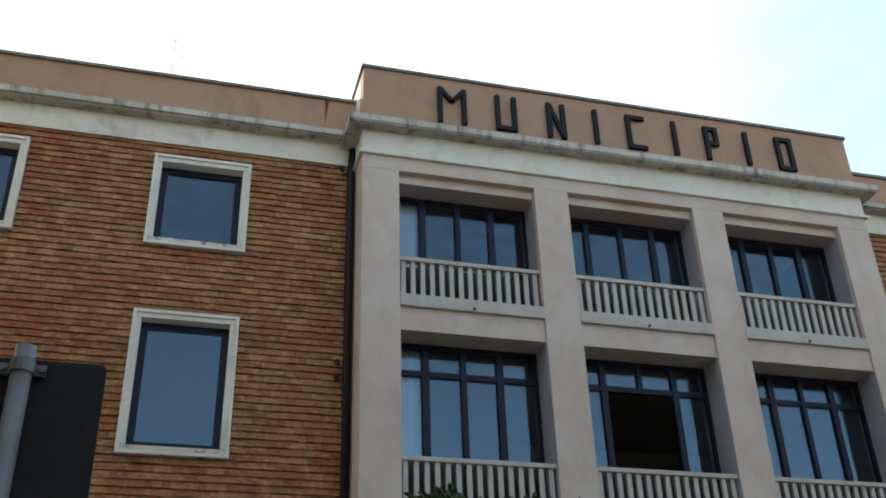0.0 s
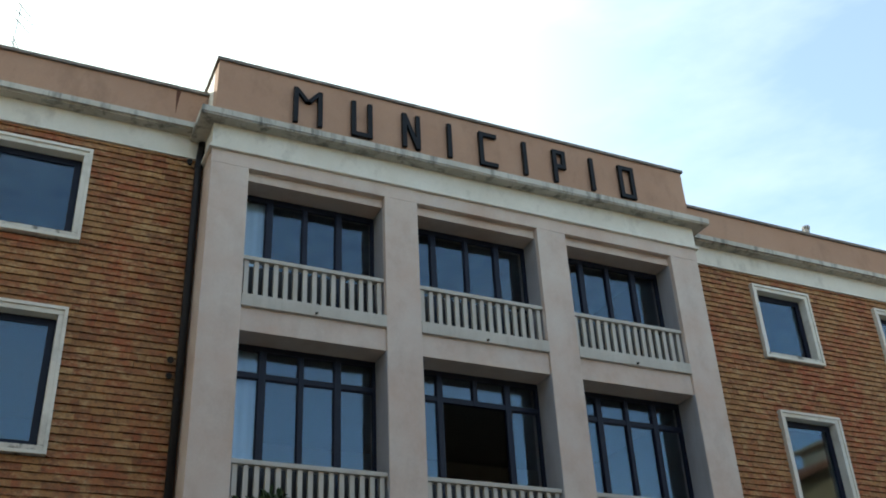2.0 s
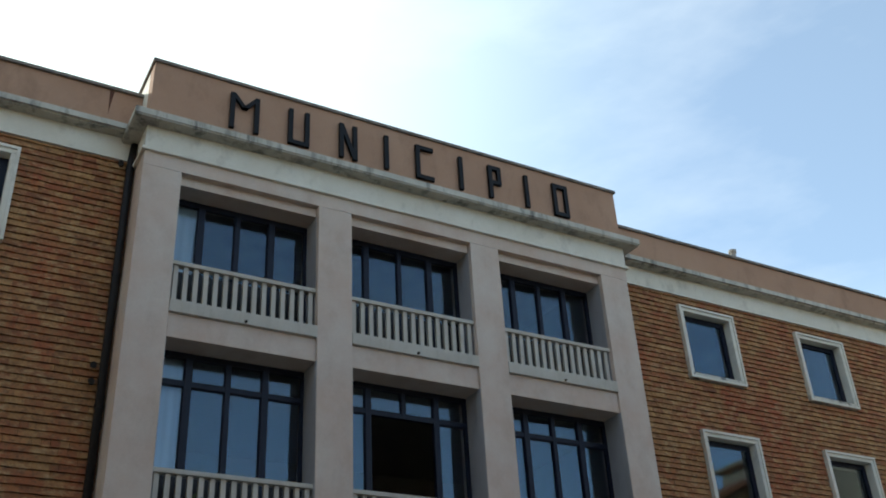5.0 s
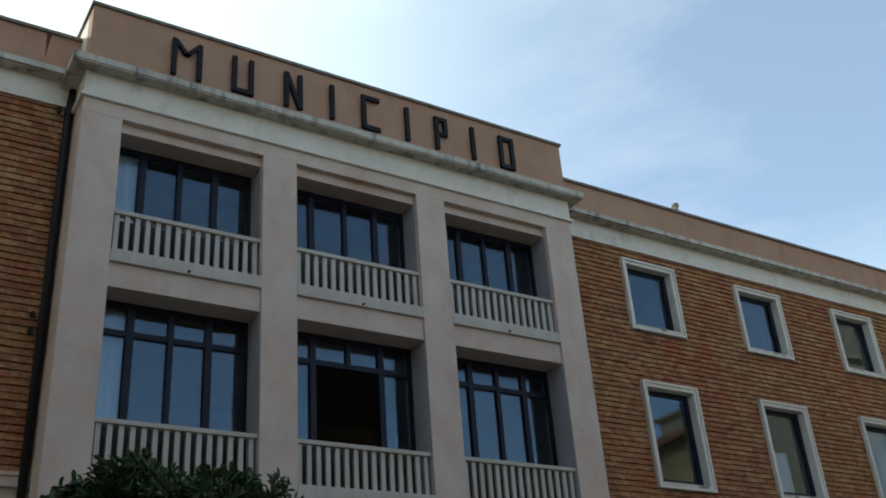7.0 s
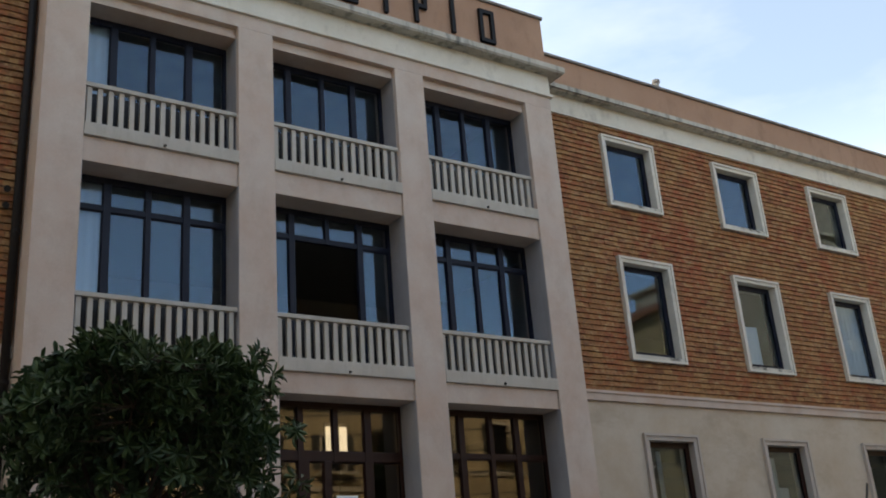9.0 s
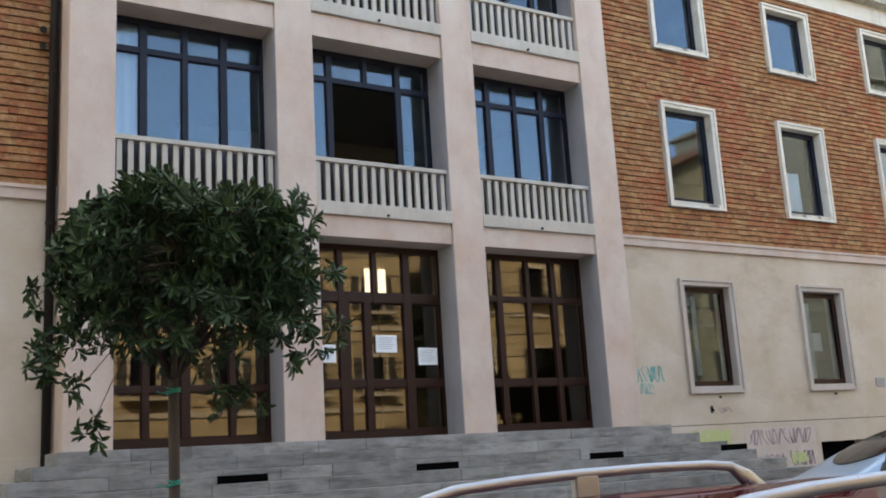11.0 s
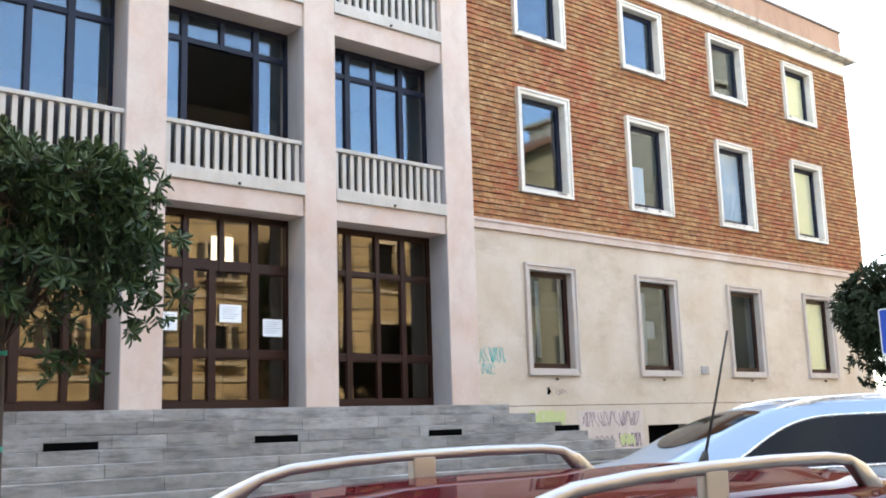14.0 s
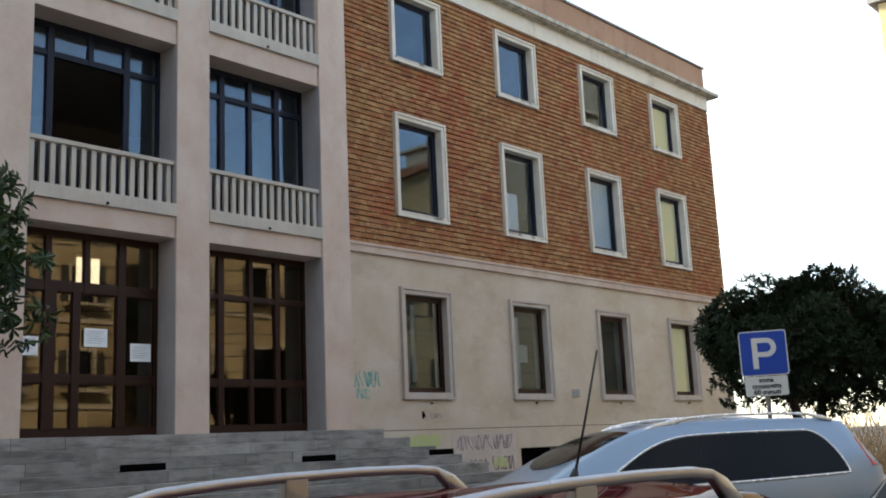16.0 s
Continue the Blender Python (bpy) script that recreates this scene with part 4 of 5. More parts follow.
    if ties:
        for z in (fork - 0.11, fork - 0.78):
            bm = bmesh.new()
            for lift, tilt in ((0.0, 0.012), (0.028, -0.010), (0.012, 0.022)):
                ring = [(base.x + trunk_r * 1.12 * math.cos(k * math.tau / 14), base.y + trunk_r * 1.12 * math.sin(k * math.tau / 14), z + lift + tilt * math.cos(k * math.tau / 14 + 0.6)) for k in range(15)]
                tube(bm, ring, 0.007, 6)
            tube(bm, [(base.x - trunk_r, base.y - 0.01, z + 0.01), (base.x - trunk_r - 0.05, base.y - 0.03, z - 0.005), (base.x - trunk_r - 0.09, base.y - 0.03, z + 0.01)], 0.005, 6)
            part("tie", bm, TIE, t, "green plastic tie round the trunk")
    return t


tree((2.20, -6.22, GZ + 0.12), 2.34, 0.042, (2.30, -6.30, 3.11), (1.0, 0.93, 0.74), 1400, 0.115, 9, 21, "small street tree with clipped dark crown and green trunk ties", ties=True, square=3.2,
     hang=((1.60, -6.30, 2.00), (1.20, -6.3, 2.50), (2.52, -6.4, 2.17), (2.74, -6.4, 2.18), (1.28, -6.25, 2.42), (1.30, -6.2, 2.58), (1.22, -6.3, 2.92), (1.55, -6.25, 2.30), (1.42, -6.3, 2.70), (1.38, -6.3, 3.22), (3.46, -6.35, 3.20), (3.50, -6.4, 2.74), (3.14, -6.4, 2.50), (3.30, -6.4, 2.58), (3.20, -6.3, 2.80), (1.52, -6.35, 2.86), (1.48, -6.4, 2.55)))
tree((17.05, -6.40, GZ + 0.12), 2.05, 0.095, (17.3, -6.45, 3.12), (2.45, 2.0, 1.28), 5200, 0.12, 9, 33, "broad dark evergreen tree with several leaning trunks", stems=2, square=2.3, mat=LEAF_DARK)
# Unseen tree added in the gap so the entrance glass reflects something dark.
tree((24.6, -26.0, GZ), 3.0, 0.16, (24.7, -26.0, 7.0), (1.5, 1.4, 4.2), 2600, 0.22, 8, 35, "unseen tall evergreen added to darken the reflection in the door glass", mat=LEAF_DARK)
# bare sunlit shrub far behind
SHRUB = plain("dry_twigs", (0.40, 0.28, 0.17), 0.9)
for k, (sx, sy) in enumerate(((31.5, -1.6), (33.0, -3.6), (32.0, 0.2), (34.5, -2.0))):
    shrub = thing("shrub", (sx, sy, GZ), "bare dry tan shrub beyond the parked cars", "shrub", "bare shrubs")
    bm = bmesh.new()
    rng = random.Random(12 + k)
    for i in range(130):
        a, e = rng.uniform(0, math.tau), rng.uniform(0.45, 1.4)
        ln = rng.uniform(0.9, 2.9)
        d = Vector((math.cos(a) * math.cos(e), math.sin(a) * math.cos(e), math.sin(e)))
        b0 = Vector((sx + rng.uniform(-0.6, 0.6), sy + rng.uniform(-1.0, 1.0), GZ - 0.05))
        tube(bm, [b0, b0 + d * ln * 0.5, b0 + d * ln + Vector((rng.uniform(-0.3, 0.3), rng.uniform(-0.3, 0.3), 0))], [0.022, 0.016, 0.008], 4)
    tagged(part("branch", bm, SHRUB, shrub), kind="stuff")

# ---------------------------------------------------------------- signs
GALV = weathered("galvanised_steel", (0.22, 0.23, 0.245), (0.15, 0.16, 0.17), (0.09, 0.09, 0.09), 0.55, 30, 4.0, 0.4, 0.1, 0.5)
SIGN_BLUE, SIGN_WHITE, SIGN_BLACK = plain("sign_blue", (0.004, 0.045, 0.32), 0.4, vary=0.05), plain("sign_white", (0.52, 0.53, 0.54), 0.45, vary=0.04), plain("sign_black", (0.006, 0.0065, 0.008), 0.75)


def rounded_plate(w, h, r, y0, y1):
    bm = bmesh.new()
    ring = []
    for cx, cz, a0 in ((w / 2 - r, h / 2 - r, 0), (-w / 2 + r, h / 2 - r, 90), (-w / 2 + r, -h / 2 + r, 180), (w / 2 - r, -h / 2 + r, 270)):
        for k in range(6):
            a = radians(a0 + k * 18)
            ring.append((cx + r * math.cos(a), cz + r * math.sin(a)))
    f, b = [bm.verts.new((x, y0, z)) for x, z in ring], [bm.verts.new((x, y1, z)) for x, z in ring]
    bm.faces.new(f)
    bm.faces.new(b[::-1])
    for i in range(len(ring)):
        j = (i + 1) % len(ring)
        bm.faces.new((f[i], b[i], b[j], f[j]))
    return bm


def placed(name, bm, mat, parent, m, label=""):
    ob = new(name, mesh_of(name, bm, mat))
    ob.parent = parent
    ob.matrix_basis = m
    if label:
        tagged(ob, label)
    return ob


def text_mesh(body, size, mat, parent, m):
    cu = bpy.data.curves.new("text", "FONT")
    cu.body, cu.size, cu.extrude, cu.align_x, cu.align_y, cu.offset = body, size, 0.001, "CENTER", "CENTER", 0.0022
    tmp = new("text", cu)
    me = bpy.data.meshes.new_from_object(tmp.evaluated_get(bpy.context.evaluated_depsgraph_get()))
    bpy.data.objects.remove(tmp)
    me.materials.clear()
    me.materials.append(mat)
    ob = new("lettering", me)
    ob.parent = parent
    ob.matrix_basis = m @ pose(0, 0, 0, 90)
    return ob


SX, SY = 13.60, -7.33
park = new("parking_sign")
park.matrix_basis = pose(SX, SY, GZ - 0.13, 0, 0, -66) @ Matrix.Scale(1.087, 4)
tagged(park, "blue parking sign with small white plate on a grey pole", "road sign")
bm = bmesh.new()
tube(bm, [(0, 0.04, -0.05), (0, 0.04, 2.80)], 0.03, 12)
placed("pole", bm, GALV, park, Matrix())
U = Matrix.Translation((0, 0, 2.635 - GZ))
placed("panel", rounded_plate(0.60, 0.585, 0.04, 0.0, 0.006), SIGN_WHITE, park, U)
placed("blue_field", rounded_plate(0.57, 0.555, 0.03, -0.004, -0.001), SIGN_BLUE, park, U)
bm = bmesh.new()
box(bm, -0.14, -0.07, -0.008, -0.0045, -0.20, 0.20)
n = 14
for i in range(n):
    a0, a1 = radians(90 - 180 * i / n), radians(90 - 180 * (i + 1) / n)
    ro, ri = 0.125, 0.06
    q = []
    for yy in (-0.0082, -0.0047):
        for a, r in ((a0, ro), (a1, ro), (a1, ri), (a0, ri)):
            q.append(bm.verts.new((0.04 + r * math.cos(a), yy, 0.075 + r * math.sin(a))))
    for f in ((0, 1, 2, 3), (7, 6, 5, 4), (0, 4, 5, 1), (2, 6, 7, 3)):
        bm.faces.new([q[k] for k in f])
box(bm, -0.071, 0.041, -0.0081, -0.0046, 0.135, 0.20)
box(bm, -0.071, 0.041, -0.0081, -0.0046, -0.05, 0.015)
placed("letter", bm, SIGN_WHITE, park, U, "white capital letter")
U2 = Matrix.Translation((0, 0, 2.21 - GZ))
placed("lower_plate", rounded_plate(0.53, 0.25, 0.02, 0.0, 0.005), SIGN_WHITE, park, U2, "small white plate with black words")
for k, word in enumerate(("sosta", "consentita", "60 minuti")):
    text_mesh(word, 0.088, SIGN_BLACK, park, Matrix.Translation((0, -0.003, 2.21 - GZ + 0.076 - 0.078 * k)))
for z in (2.45, 2.80):
    bm = bmesh.new()
    box(bm, -0.05, 0.05, 0.008, 0.075, z - GZ - 0.02, z - GZ + 0.02)
    placed("clamp", bm, GALV, park, Matrix())

back = thing("road_sign", (-0.45, -10.70, GZ), "rectangular road sign seen from its black back on a galvanised pole", "road sign")
bm = bmesh.new()
tube(bm, [(-0.45, -10.72, GZ - 0.05), (-0.45, -10.72, 2.935)], 0.031, 14)
part("pole", bm, GALV, back, smooth=True)
pl = rounded_plate(0.51, 0.72, 0.02, 0.0, 0.02)
bmesh.ops.translate(pl, vec=(-0.47, -10.683, 2.55), verts=pl.verts[:])
part("panel", pl, SIGN_BLACK, back)
for z in (2.87, 2.42):
    bm = bmesh.new()
    box(bm, -0.515, -0.385, -10.700, -10.684, z - 0.018, z + 0.018)
    tube(bm, [(-0.45, -10.72, z - 0.02), (-0.45, -10.72, z + 0.02)], 0.036, 14)
    tube(bm, [(-0.505, -10.715, z), (-0.505, -10.69, z)], 0.010, 8)
    tube(bm, [(-0.395, -10.715, z), (-0.395, -10.69, z)], 0.010, 8)
    part("clamp", bm, GALV, back)


# ---------------------------------------------------------------- cars
def paint(name, colour, metal=0.3, rough=0.35, coat=1.0):
    m, t, b = material(name, rough, metal)
    n = noise_of(t, 900.0, 2.0)
    t.links.new(mixed(t, tuple(c * 0.85 for c in colour), tuple(min(1, c * 1.2) for c in colour), n), b.inputs["Base Color"])
    b.inputs["Coat Weight"].default_value, b.inputs["Coat Roughness"].default_value = coat, 0.02
    return m


RED = paint("dark_red_car_paint", (0.058, 0.007, 0.010), 0.0, 0.6, 0.42)
RED.node_tree.nodes["Principled BSDF"].inputs["Specular IOR Level"].default_value = 0.0
SILVER = paint("silver_blue_car_paint", (0.20, 0.285, 0.40), 0.25, 0.35, 0.6)
GREY = paint("grey_car_paint", (0.30, 0.31, 0.33), 0.5)
CARGLASS = plain("tinted_car_glass", (0.005, 0.006, 0.008), 0.05, vary=0.02)
CARGLASS.node_tree.nodes["Principled BSDF"].inputs["Specular IOR Level"].default_value = 0.11
ALU = plain("satin_aluminium", (0.42, 0.42, 0.44), 0.34, 0.85, vary=0.05)
CHROME = plain("bright_chrome_trim", (0.80, 0.82, 0.85), 0.25, 0.4, vary=0.03)
RUBBER = plain("black_rubber", (0.012, 0.012, 0.013), 0.7)
LAMP_RED, LAMP_CLEAR = plain("red_lamp_glass", (0.30, 0.01, 0.01), 0.12), plain("clear_lamp_glass", (0.6, 0.62, 0.64), 0.1)


def spline(rows, x):
    """Smooth interpolation of the rows' values at x."""
    n = len(rows)
    i = 0
    while i < n - 2 and x > rows[i + 1][0]:
        i += 1
    a, b = rows[i], rows[i + 1]
    p, q = rows[max(i - 1, 0)], rows[min(i + 2, n - 1)]
    h = b[0] - a[0]
    s = (x - a[0]) / h
    out = []
    for k in range(1, len(a)):
        m0 = (b[k] - p[k]) / (b[0] - p[0]) * h if i > 0 else (b[k] - a[k])
        m1 = (q[k] - a[k]) / (q[0] - a[0]) * h if i < n - 2 else (b[k] - a[k])
        out.append((2 * s ** 3 - 3 * s * s + 1) * a[k] + (s ** 3 - 2 * s * s + s) * m0 + (-2 * s ** 3 + 3 * s * s) * b[k] + (s ** 3 - s * s) * m1)
    return out


def car(rows, m, colour, label, side, front, rear, rail=None, aerial=None, chrome=False, wheels=(0.8, 3.4), thin=0.0145, dz=0.03, arch=None):
    """A car body lofted along its length. rows: (x, roof or bonnet height, half width there, half width at the belt, belt height)."""
    c = new("car")
    c.matrix_basis = m
    tagged(c, label, "car")
    length = rows[-1][0]

    def ring(x):
        zt, we, wb, zb = spline(rows, x)
        ze = zt - dz
        return [(wb * 0.88, 0.28), (wb * 1.01, 0.55), (wb, zb), (we + 0.012, ze - 0.03), (we - 0.02, ze + 0.004), (we * 0.75, zt - dz * 0.42), (we * 0.4, zt - dz * 0.1), (0, zt)]

    def at(x, v):
        """Point on the near (+) half of the shell: v runs from the sill, 0, to the middle of the roof, 7."""
        r = ring(x)
        i = min(int(v), 6)
        f = v - i
        return Vector((x, r[i][0] * (1 - f) + r[i + 1][0] * f, r[i][1] * (1 - f) + r[i + 1][1] * f))

    bm = bmesh.new()
    count = 44
    loops = []
    for k in range(count + 1):
        x = length * k / count
        r = ring(x)
        pts = [(x, y, z) for y, z in r] + [(x, -y, z) for y, z in r[-2::-1]]
        loops.append([bm.verts.new(p) for p in pts])
    for a, b in zip(loops, loops[1:]):
        for i in range(len(a) - 1):
            bm.faces.new((a[i], a[i + 1], b[i + 1], b[i]))
        bm.faces.new((a[-1], a[0], b[0], b[-1]))
    bm.faces.new(loops[0])
    bm.faces.new(loops[-1][::-1])
    ob = new("body", mesh_of("body", bm, colour, True))
    ob.parent = c

    def top_of(x):
        """Upper edge of the side glass; with arch it rises from the front corner and falls at the rear."""
        if not arch:
            return 2.92
        a, b, c2, d = arch
        f = 1.0
        if x < b:
            f = math.sin(math.pi / 2 * min(max((x - a) / (b - a), 0), 1)) ** 0.72
        elif x > c2:
            f = max(1 - ((x - c2) / (d - c2)) ** 2, 0) ** 0.6
        return 2.08 + 0.74 * f

    def patch(name, x0, x1, v0, v1, mat, sides, nx=12, nv=4, off=0.006, label=""):
        bm = bmesh.new()
        for s in sides:
            grid = []
            for i in range(nx + 1):
                fx = i / nx
                row = []
                for j in range(nv + 1):
                    fv = j / nv
                    xa = x0(fv) if callable(x0) else x0
                    xb = x1(fv) if callable(x1) else x1
                    x = xa + (xb - xa) * fx
                    v = v0 + ((v1(x) if callable(v1) else v1) - v0) * fv
                    p = at(x, v)
                    du, dv = at(x + 0.02, v) - at(x - 0.02, v), at(x, min(v + 0.05, 7)) - at(x, v - 0.05)
                    nrm = du.cross(dv)
                    nrm = -nrm.normalized() if nrm.y < 0 and v < 3 or nrm.z < 0 and v >= 3 else nrm.normalized()
                    p = p + nrm * off
                    row.append(bm.verts.new((p.x, p.y * s, p.z)))
                grid.append(row)
            for i in range(nx):
                for j in range(nv):
                    bm.faces.new((grid[i][j], grid[i + 1][j], grid[i + 1][j + 1], grid[i][j + 1]))
        o = new(name, mesh_of(name, bm, mat, True))
        o.parent = c
        if label:
            tagged(o, label)
        return o

    # side glass in pieces, each from a to b along the belt, narrowing towards the roof
    for (a0, a1), (b0, b1) in side:
        for s in (1, -1):
            patch("side_window", lambda f, a0=a0, a1=a1: a0 + (a1 - a0) * f, lambda f, b0=b0, b1=b1: b0 + (b1 - b0) * f, 2.08, top_of, CARGLASS, (s,), nx=18, label="dark tinted glass")
    patch("windscreen", front[0], front[1], 4.15, 6.999, CARGLASS, (1, -1), 10, 6, 0.008, "dark sloping windscreen")
    patch("rear_window", rear[0], rear[1], 4.3, 6.999, CARGLASS, (1, -1), 8, 6, 0.008)
    if chrome:
        for s in (1, -1):
            bm = bmesh.new()
            xs = [arch[0] + (arch[3] - arch[0]) * (0.5 - 0.5 * math.cos(math.pi * i / 40)) for i in range(41)]
            loop = [at(x, top_of(x) + 0.03) for x in xs] + [at(x, 2.06) for x in xs[-2::-4]]
            tube(bm, [(p.x, (p.y + 0.008) * s, p.z) for p in loop], 0.011, 6)
            o = new("chrome_strip", mesh_of("chrome_strip", bm, CHROME, True))
            o.parent = c
    for x, s in ((x, s) for x in wheels for s in (1, -1)):
        wb = spline(rows, x)[2]
        bm = bmesh.new()
        tube(bm, [(x, s * (wb - 0.20), 0.32), (x, s * (wb - 0.18), 0.32), (x, s * (wb - 0.0), 0.32), (x, s * (wb + 0.02), 0.32)], [0.28, 0.32, 0.32, 0.28], 24)
        tyre = new("tyre", mesh_of("tyre", bm, RUBBER, True))
        tyre.parent = c
        bm = bmesh.new()
        tube(bm, [(x, s * (wb + 0.021), 0.32), (x, s * (wb + 0.03), 0.32)], [0.21, 0.18], 20)
        rim = new("rim", mesh_of("rim", bm, ALU, True))
        rim.parent = tyre
    for s in (1, -1):
        patch("headlight", 0.06, 0.42, 2.1, 2.9, LAMP_CLEAR, (s,), 4, 3, 0.006)
        patch("tail_light", length - 0.28, length - 0.06, 2.1, 2.9, LAMP_RED, (s,), 4, 3, 0.006)
        x = side[0][0][0] + 0.35
        p = at(x, 2.1)
        bm = bmesh.new()
        bmesh.ops.create_uvsphere(bm, u_segments=12, v_segments=8, radius=0.09, matrix=Matrix.Translation((p.x, s * (p.y + 0.10), p.z + 0.05)) @ Matrix.Diagonal((0.7, 1.2, 0.8, 1)))
        o = new("wing_mirror", mesh_of("wing_mirror", bm, colour, True))
        o.parent = c
    if rail:
        for s in (1, -1):
            bm = bmesh.new()
            prof = rail["points"]
            n = 12
            loops = []
            for k, (x, z) in enumerate(prof):
                low = z - thin * 2
                roof = spline(rows, x)[0] - dz - 0.012
                if k <= rail["blade"] or k >= len(prof) - rail["blade"]:
                    low = min(low, roof)
                mid, hgt = (z + low) / 2, max((z - low) / 2, 0.004)
                loops.append([bm.verts.new((x, s * rail["half"] + thin * math.copysign(abs(math.cos(i * math.tau / n)) ** 0.6, math.cos(i * math.tau / n)), mid + hgt * math.copysign(abs(math.sin(i * math.tau / n)) ** 0.6, math.sin(i * math.tau / n)))) for i in range(n)])
            for a, b in zip(loops, loops[1:]):
                for i in range(n):
                    bm.faces.new((a[i], a[(i + 1) % n], b[(i + 1) % n], b[i]))
            bm.faces.new(loops[0][::-1])
            bm.faces.new(loops[-1])
            o = new("roof_rail", mesh_of("roof_rail", bm, rail.get("mat", ALU), True))
            o.parent = c
            tagged(o, "satin aluminium roof rail")
            for x in rail["feet"]:
                z = spline(rows, x)[0] - dz
                foot = new("rail_foot", mesh_of("rail_foot", boxed(x - 0.042, x + 0.042, s * rail["half"] - 0.014, s * rail["half"] + 0.014, z - 0.02, spline(list(prof), x)[0] - thin * 1.2, bevel=0.006), ALU))
                foot.parent = o
    if aerial:
        x, ln, lean = aerial
        z = spline(rows, x)[0]
        bm = bmesh.new()
        tube(bm, [(x, 0, z - 0.01), (x - 0.0, 0, z + 0.02), (x + 0.012, 0, z + 0.05)], [0.022, 0.016, 0.008], 10)
        tube(bm, [(x + 0.01, 0, z + 0.04), (x + lean * 0.5, 0, z + ln * 0.5), (x + lean, 0, z + ln)], [0.005, 0.004, 0.0035], 6)
        o = new("aerial", mesh_of("aerial", bm, RUBBER, True))
        o.parent = c
        tagged(o, "thin black roof aerial")
    return c


WAGON = [(0.0, 0.55, 0.50, 0.66, 0.50), (0.12, 0.74, 0.60, 0.76, 0.66), (1.0, 0.90, 0.64, 0.83, 0.82), (1.25, 0.95, 0.63, 0.84, 0.88), (1.95, 1.345, 0.52, 0.84, 0.92), (2.35, 1.392, 0.53, 0.84, 0.92), (2.9, 1.405, 0.53, 0.84, 0.93), (3.45, 1.392, 0.52, 0.83, 0.94), (3.80, 1.36, 0.50, 0.82, 0.95), (4.15, 0.98, 0.60, 0.78, 0.92), (4.25, 0.60, 0.60, 0.72, 0.55)]
car(WAGON, pose(1.79 - 2.75, -11.89, GZ, 1.4, 0, 0.9) , RED, "dark red estate car with aluminium roof rails parked at the kerb", [((1.45, 1.98), (2.55, 2.55)), ((2.62, 2.62), (3.35, 3.35)), ((3.42, 3.42), (3.95, 3.72))], (1.27, 1.92), (3.84, 4.12),
    rail={"half": 0.485, "feet": (2.81,), "blade": 2, "points": [(2.06, 1.336), (2.12, 1.362), (2.20, 1.397), (2.28, 1.424), (2.37, 1.443), (2.55, 1.455), (2.75, 1.461), (3.05, 1.464), (3.30, 1.460), (3.40, 1.450), (3.48, 1.425), (3.55, 1.375)]}, aerial=(3.48, 0.41, 0.16), wheels=(0.78, 3.35))

SUV = [(0.0, 0.70, 0.60, 0.78, 0.62), (0.12, 0.92, 0.72, 0.88, 0.82), (0.72, 1.07, 0.78, 0.95, 0.94), (0.97, 1.12, 0.80, 0.96, 0.97), (1.5, 1.375, 0.74, 0.96, 0.97), (2.05, 1.585, 0.64, 0.96, 0.95), (2.5, 1.655, 0.63, 0.96, 0.95), (3.2, 1.68, 0.63, 0.96, 0.96), (4.0, 1.672, 0.62, 0.95, 0.98), (4.60, 1.645, 0.60, 0.93, 1.0), (4.80, 1.58, 0.60, 0.92, 1.02), (5.02, 1.12, 0.70, 0.88, 1.04), (5.10, 0.70, 0.70, 0.82, 0.62)]
AX, AY = 9.55, -7.65
axis = Vector((math.cos(-0.56), math.sin(-0.56)))
side_way = Vector((axis.y, -axis.x))
o = Vector((AX, AY)) - axis * 2.10 - side_way * 0.62
car(SUV, pose(o.x, o.y, GZ, 0, 0, math.degrees(-0.56)), SILVER, "large silver estate car with roof rails and chrome window trim", [((1.50, 1.50), (2.80, 2.80)), ((2.803, 2.803), (3.55, 3.55)), ((3.553, 3.553), (4.55, 4.55))], (lambda f: 1.58 - 0.42 * (1 - (1 - f) ** 2), 2.05), (4.82, 5.0), arch=(1.50, 2.75, 4.17, 4.55),
    rail={"half": 0.60, "feet": (), "blade": 2, "points": [(2.20, 1.59), (2.36, 1.65), (2.55, 1.69), (2.8, 1.715), (3.2, 1.732), (3.9, 1.728), (4.28, 1.71), (4.48, 1.675), (4.60, 1.632)], "mat": CHROME}, chrome=True, wheels=(0.92, 4.05), thin=0.016)
car(WAGON, pose(3.72, -12.22, GZ, 0, 0, 0), GREY, "grey car parked behind the red one", [((1.45, 1.98), (2.55, 2.55)), ((2.62, 2.62), (3.35, 3.35)), ((3.42, 3.42), (3.95, 3.72))], (1.27, 1.92), (3.84, 4.12), wheels=(0.78, 3.35))

# ---------------------------------------------------------------- street beyond
CREAM = weathered("cream_plaster", (0.66, 0.54, 0.31), (0.58, 0.46, 0.25), (0.4, 0.3, 0.17), 0.9, 10, 0.4, 0.25)
SHUTTER, ROOF_TILE, BEIGE = plain("dark_shutter", (0.06, 0.05, 0.035), 0.7), plain("roof_tiles", (0.30, 0.13, 0.07), 0.9), weathered("beige_plaster", (0.60, 0.50, 0.36), (0.54, 0.44, 0.31), (0.36, 0.29, 0.2), 0.9, 10, 0.4, 0.3)


